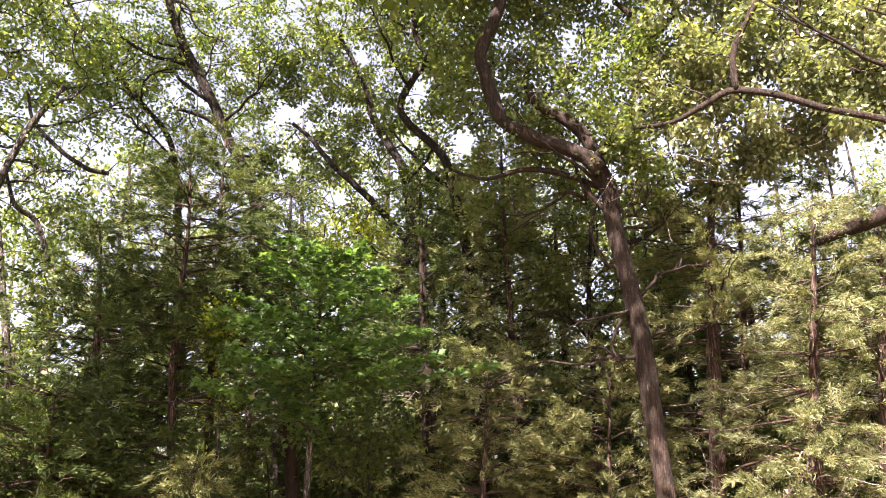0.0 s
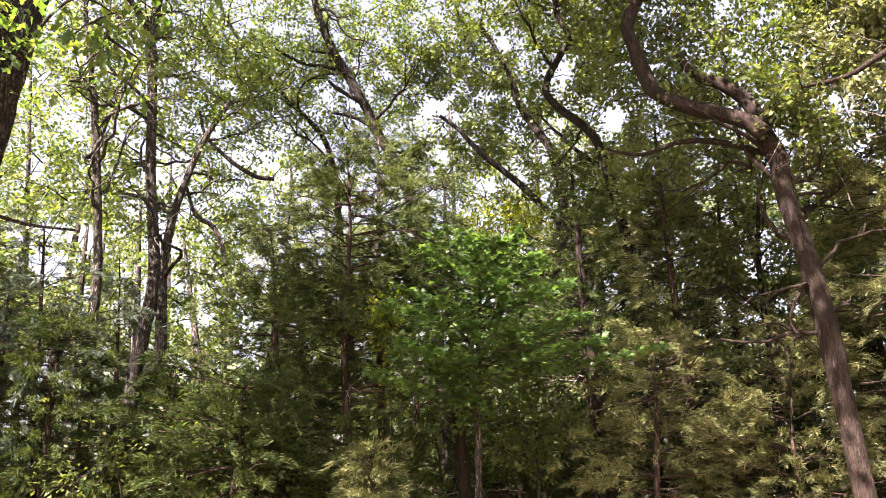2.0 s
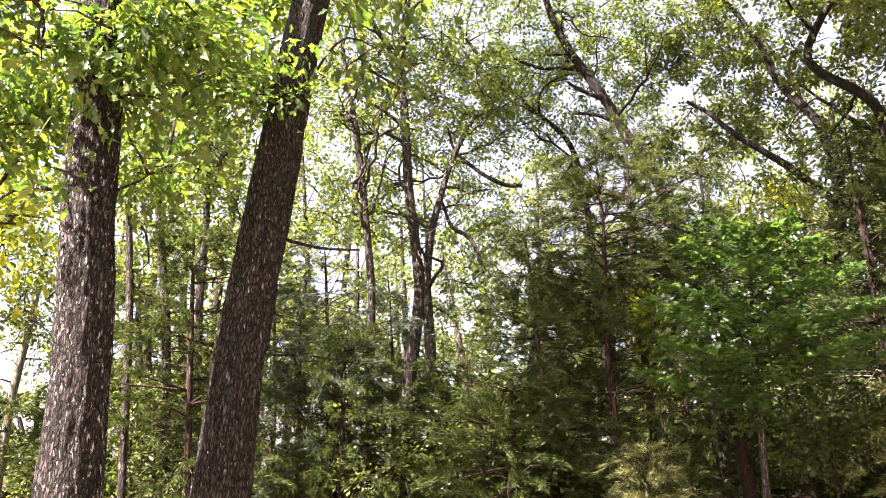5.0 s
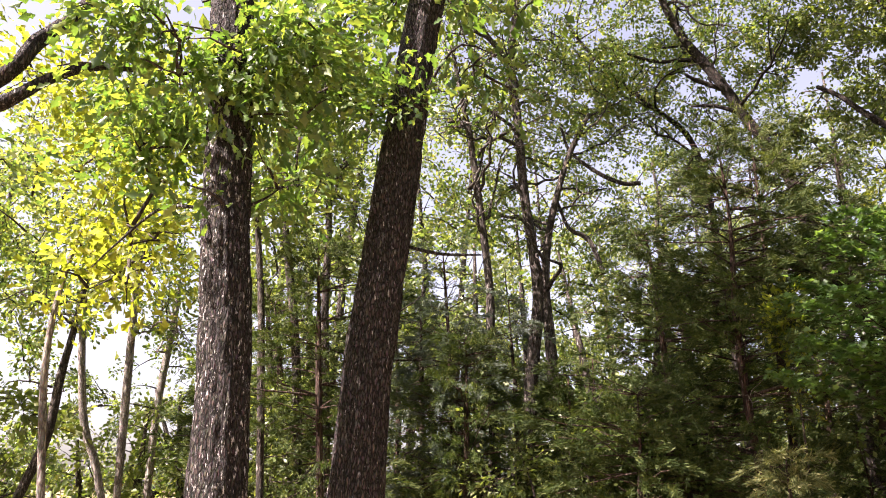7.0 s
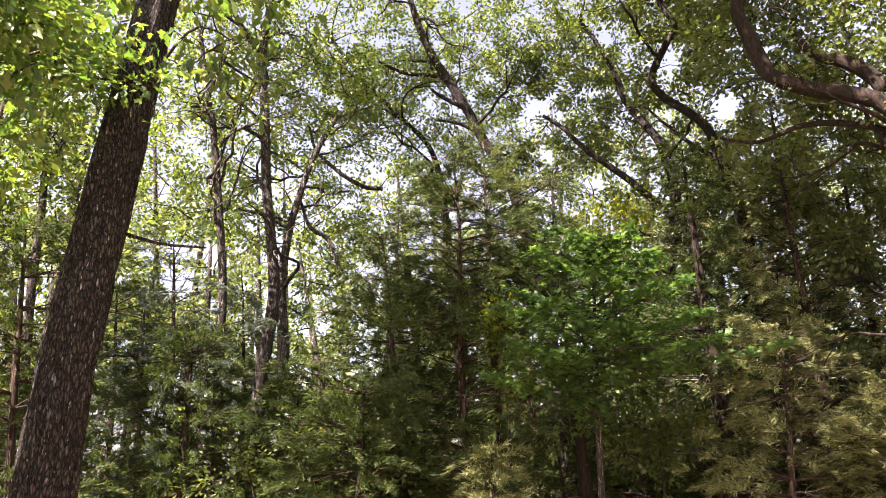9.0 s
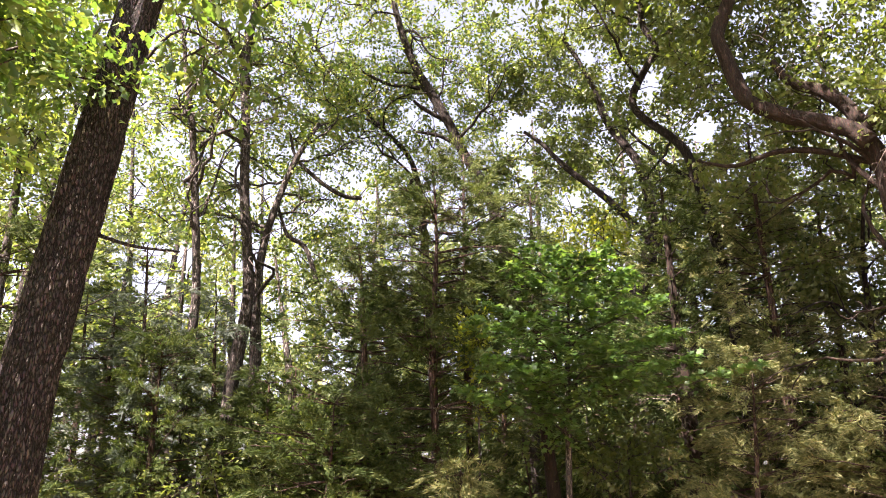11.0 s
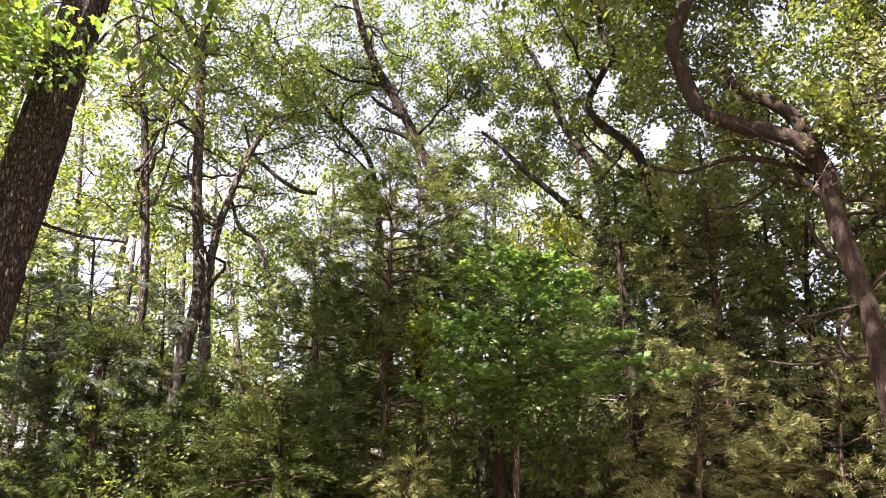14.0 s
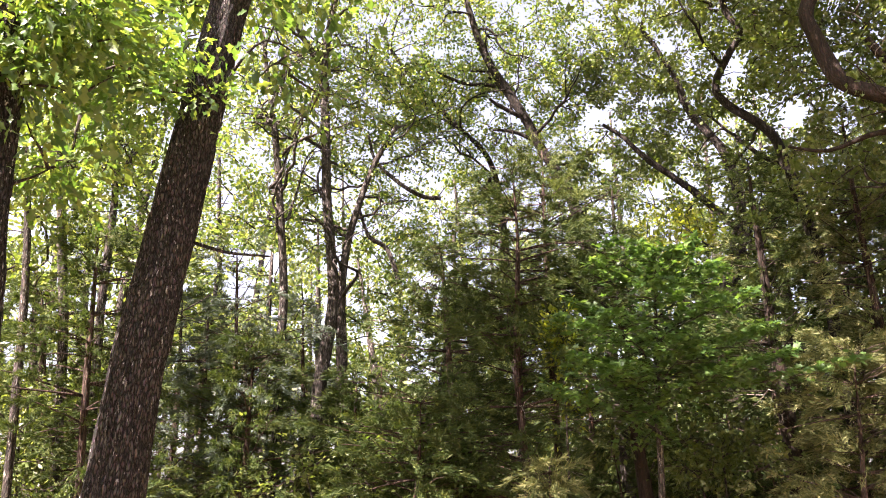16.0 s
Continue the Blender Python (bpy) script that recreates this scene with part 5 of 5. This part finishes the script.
conifer("cedar_tree", "low cedar added to darken the undergrowth", [(-3.3, 11.7, 0.5, 0.03), (-3.2, 11.7, 1.3, 0.02), (-3.3, 11.7, 2.2, 0.006)], 2.2, 1.10, 65, 30, CEDAR_LEAF, low=0.05)


# ---- the maple ----
maple("maple_tree", "young maple with fresh green leaves in flat tiers", [(0.93, 9.94, 1.56, 0.040), (0.97, 9.93, 2.60, 0.038), (1.01, 9.93, 3.43, 0.028), (1.08, 9.92, 4.16, 0.014)], [
    (dx * 0.95 + 0.13 + rng.normal(0, 0.07), dy, z, L) for dx, dy, z, L in [
        (-1.30, -0.2, 2.75, 0.75), (-1.05, -0.6, 3.00, 0.80), (-1.15, 0.4, 3.30, 0.80), (-0.95, -0.4, 3.55, 0.75), (-0.90, 0.3, 3.90, 0.70), (-0.75, -0.4, 4.20, 0.65),
        (-0.40, -0.5, 4.45, 0.60), (0.00, 0.2, 4.62, 0.55), (0.10, -0.4, 4.35, 0.60), (0.45, -0.2, 4.50, 0.55), (0.75, 0.2, 4.30, 0.60), (0.85, -0.4, 4.05, 0.70), (1.15, -0.1, 3.85, 0.70),
        (1.20, 0.3, 3.50, 0.80), (1.05, -0.6, 3.30, 0.80), (1.45, -0.2, 3.10, 0.80), (0.55, -0.8, 3.60, 0.75), (0.00, -0.9, 3.85, 0.75), (-0.45, -0.8, 3.45, 0.80), (0.10, -0.9, 3.15, 0.80),
        (0.65, -0.8, 2.90, 0.75), (-0.40, -0.8, 2.85, 0.75), (1.90, -0.3, 2.95, 0.75), (0.30, 0.8, 3.60, 0.80), (-0.20, -0.6, 2.50, 0.50)]],
      430, 0.088)

# ---- undergrowth ----
broadleaf("sapling", "leafy green sapling at the foot of the oaks", [(-2.6, 11.2, 0.5, 0.022), (-2.6, 11.2, 1.8, 0.016), (-2.6, 11.2, 2.6, 0.006)], [], [(-2.6, 11.2, 2.5, 0.74, 0.60, 0.57), (-3.0, 11.1, 1.9, 0.57, 0.60, 0.49)], 60, 34, 0.09, OAK_LEAF, BARK_FAR, OAK_FAR_SHAPE, sides=6, reach=0.35, group="saplings of the undergrowth", flare=1.1)
broadleaf("sapling", "leafy sapling in half shade", [(-3.3, 10.5, 0.5, 0.022), (-3.4, 10.4, 1.5, 0.016), (-3.6, 10.4, 2.1, 0.006)], [], [(-3.6, 10.4, 2.0, 0.70, 0.60, 0.39), (-4.0, 10.2, 1.8, 0.62, 0.60, 0.31)], 24, 34, 0.09, OAK_LEAF, BARK_FAR, OAK_FAR_SHAPE, sides=6, reach=0.35, group="saplings of the undergrowth", flare=1.1)
broadleaf("sapling", "leafy sapling in half shade", [(-5.2, 10.8, 0.5, 0.022), (-5.2, 10.8, 1.5, 0.016), (-5.3, 10.8, 2.1, 0.006)], [], [(-5.3, 10.8, 2.0, 0.51, 0.60, 0.43)], 40, 34, 0.09, OAK_LEAF, BARK_FAR, OAK_FAR_SHAPE, sides=6, reach=0.35, group="saplings of the undergrowth", flare=1.1)
broadleaf("sapling", "leafy sapling in half shade", [(-7.0, 9.7, 0.5, 0.022), (-7.1, 9.6, 1.8, 0.016), (-7.2, 9.6, 2.8, 0.006)], [], [(-7.2, 9.6, 2.7, 0.51, 0.60, 0.69), (-7.0, 9.7, 1.8, 0.51, 0.60, 0.43)], 50, 34, 0.09, OAK_LEAF, BARK_FAR, OAK_FAR_SHAPE, sides=6, reach=0.35, group="saplings of the undergrowth", flare=1.1)
broadleaf("sapling", "bright yellow-green sapling beyond a cedar", [(-0.2, 17.0, 0.5, 0.022), (-0.3, 17.0, 2.7, 0.016), (-0.4, 17.0, 4.6, 0.006)], [], [(-0.4, 17.0, 4.5, 0.43, 0.60, 0.87), (-0.2, 17.0, 5.2, 0.37, 0.50, 0.50)], 40, 34, 0.11, OAK_LEAF_SUNLIT, BARK_FAR, OAK_FAR_SHAPE, sides=6, reach=0.35, group="saplings of the undergrowth", flare=1.1)
broadleaf("sapling", "young tree behind the maple, coloured yellow-green as sunlit", [(2.0, 15.0, 0.5, 0.022), (1.8, 15.1, 3.7, 0.016), (1.7, 15.1, 6.5, 0.006)], [], [(1.7, 15.1, 6.4, 0.63, 0.60, 0.57), (2.4, 15.0, 6.7, 0.52, 0.60, 0.69), (1.9, 15.3, 7.3, 0.47, 0.50, 0.47)], 70, 34, 0.10, OAK_LEAF_SUN_YELLOW, BARK_FAR, OAK_FAR_SHAPE, sides=6, reach=0.35, group="saplings of the undergrowth", flare=1.1)
broadleaf("sapling", "sapling between a cedar and the maple, coloured yellow-green as sunlit", [(-0.12, 10.4, 0.5, 0.020), (-0.12, 10.4, 2.3, 0.014), (-0.1, 10.4, 3.9, 0.005)], [], [(-0.14, 10.3, 3.5, 0.24, 0.25, 0.60), (-0.05, 10.3, 2.6, 0.22, 0.22, 0.35)], 30, 30, 0.080, OAK_LEAF_SUN_YELLOW, BARK_FAR, OAK_FAR_SHAPE, sides=6, reach=0.26, group="saplings of the undergrowth", flare=1.1)
broadleaf("sapling", "sapling in deep shade", [(1.8, 10.8, 0.5, 0.022), (1.8, 10.8, 1.6, 0.016), (1.8, 10.8, 2.2, 0.006)], [], [(1.8, 10.8, 2.1, 0.94, 0.60, 0.47), (0.7, 11.0, 2.2, 0.62, 0.60, 0.39)], 60, 34, 0.09, OAK_LEAF, BARK_FAR, OAK_FAR_SHAPE, sides=6, reach=0.35, group="saplings of the undergrowth", flare=1.1)
broadleaf("sapling", "sapling in deep shade", [(4.7, 11.0, 0.5, 0.022), (4.7, 11.0, 1.7, 0.016), (4.8, 11.0, 2.5, 0.006)], [], [(4.8, 11.0, 2.4, 0.68, 0.60, 0.77), (4.5, 11.1, 3.4, 0.52, 0.50, 0.52)], 60, 34, 0.09, OAK_LEAF, BARK_FAR, OAK_FAR_SHAPE, sides=6, reach=0.35, group="saplings of the undergrowth", flare=1.1)
broadleaf("sapling", "sapling with sunlit leaves", [(-1.8, 10.8, 0.5, 0.022), (-1.9, 10.8, 1.7, 0.016), (-2.1, 10.7, 2.5, 0.006)], [], [(-2.1, 10.7, 2.4, 0.78, 0.60, 0.47), (-1.6, 10.8, 1.9, 0.70, 0.60, 0.31)], 60, 34, 0.09, SHRUB_LEAF, BARK_FAR, OAK_FAR_SHAPE, sides=6, reach=0.35, group="saplings of the undergrowth", flare=1.1)

# ---- the wood beyond ----
def wood_tree(x, y, h, w, sprays, leaf, label, group, low=True, per=70, blades=None):
    lx, ly = rng.normal(0, 0.6), rng.normal(0, 0.6)
    blobs = [(x + lx * 0.8 + rng.normal(0, 0.8), y + ly * 0.8 + rng.normal(0, 0.8), h * k, w * rng.uniform(0.6, 1.1), w * rng.uniform(0.6, 1.1), h * rng.uniform(0.09, 0.15))
             for k in ((0.86, 0.74, 0.62, 0.5, 0.38) + ((0.24, 0.12) if low else ()))]
    broadleaf("far_tree", label, [(x, y, 1.5, 0.11), (x + lx * 0.3, y + ly * 0.3, h * 0.45, 0.10), (x + lx, y + ly, h * 0.92, 0.03)], [],
              blobs, sprays, per, leaf, blades or FAR_LEAF, BARK_FAR, SIMPLE_SHAPE, sides=8, reach=0.55, spread=0.62, group=group, step=0.6, big=4)


N_FAR = 54
for k in range(N_FAR):
    az = -64 + 122 * (k + rng.uniform(-0.45, 0.45)) / N_FAR
    d = rng.uniform(19, 40)
    if -54 < az < -41:          # the bright edge of the wood stays open
        continue
    h = rng.uniform(10, 15) * (1.0 + (d - 20) / 60)
    wood_tree(math.sin(radians(az)) * d, math.cos(radians(az)) * d, h, rng.uniform(1.7, 2.8), 96, 0.135, "slim oak deeper in the wood, light green", "trees of the wood beyond", low=az > -17, per=70)

# low growth between the far trunks
for k in range(27):
    az = -64 + 118 * (k + rng.uniform(-0.4, 0.4)) / 27
    d = rng.uniform(15, 24)
    wood_tree(math.sin(radians(az)) * d, math.cos(radians(az)) * d, rng.uniform(3.6, 6.4) * (0.65 if az < -36 else 1.0), 1.8, 60, 0.150, "bushy young oak in the undergrowth", "young growth of the wood", low=True, per=52, blades=OAK_LEAF if az < -17 else None)

# brush at the bright edge of the wood, sunlight put into its leaf colour
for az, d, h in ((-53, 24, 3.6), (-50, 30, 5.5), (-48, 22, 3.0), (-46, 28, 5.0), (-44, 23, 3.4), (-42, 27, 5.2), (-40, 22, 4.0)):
    wood_tree(math.sin(radians(az)) * d, math.cos(radians(az)) * d, h, 1.7, 50, 0.13, "brush at the edge of the wood, coloured as sunlit", "young growth of the wood", low=True, per=44, blades=OAK_LEAF_SUNLIT)

# taller young oaks that fill the gaps between the trunks
for az, d, h in ((-36, 18, 7.0), (-31, 17, 8.0), (-27, 20, 9.0), (-22, 17, 7.5), (-18, 20, 9.0), (-13, 18, 8.0), (-8, 20, 9.0), (-3, 18, 8.5), (3, 19, 8.5), (9, 18, 8.0), (15, 17, 8.0), (21, 19, 8.5), (27, 17, 8.0)):
    wood_tree(math.sin(radians(az)) * d, math.cos(radians(az)) * d, h, 1.9, 92, 0.130, "slender young oak filling a gap between trunks", "young growth of the wood", low=True, per=64)

# unseen trees added behind to close the clearing and block sky light
for az, d in ((75, 9), (92, 12), (108, 9), (126, 11), (145, 9), (163, 12), (182, 10), (200, 13), (218, 11), (262, 13), (276, 10), (290, 14)):
    wood_tree(math.sin(radians(az)) * d, math.cos(radians(az)) * d, rng.uniform(9.0, 10.5), 2.8, 110, 0.32, "unseen leafy oak added to block light from behind", "trees round the clearing", per=30)
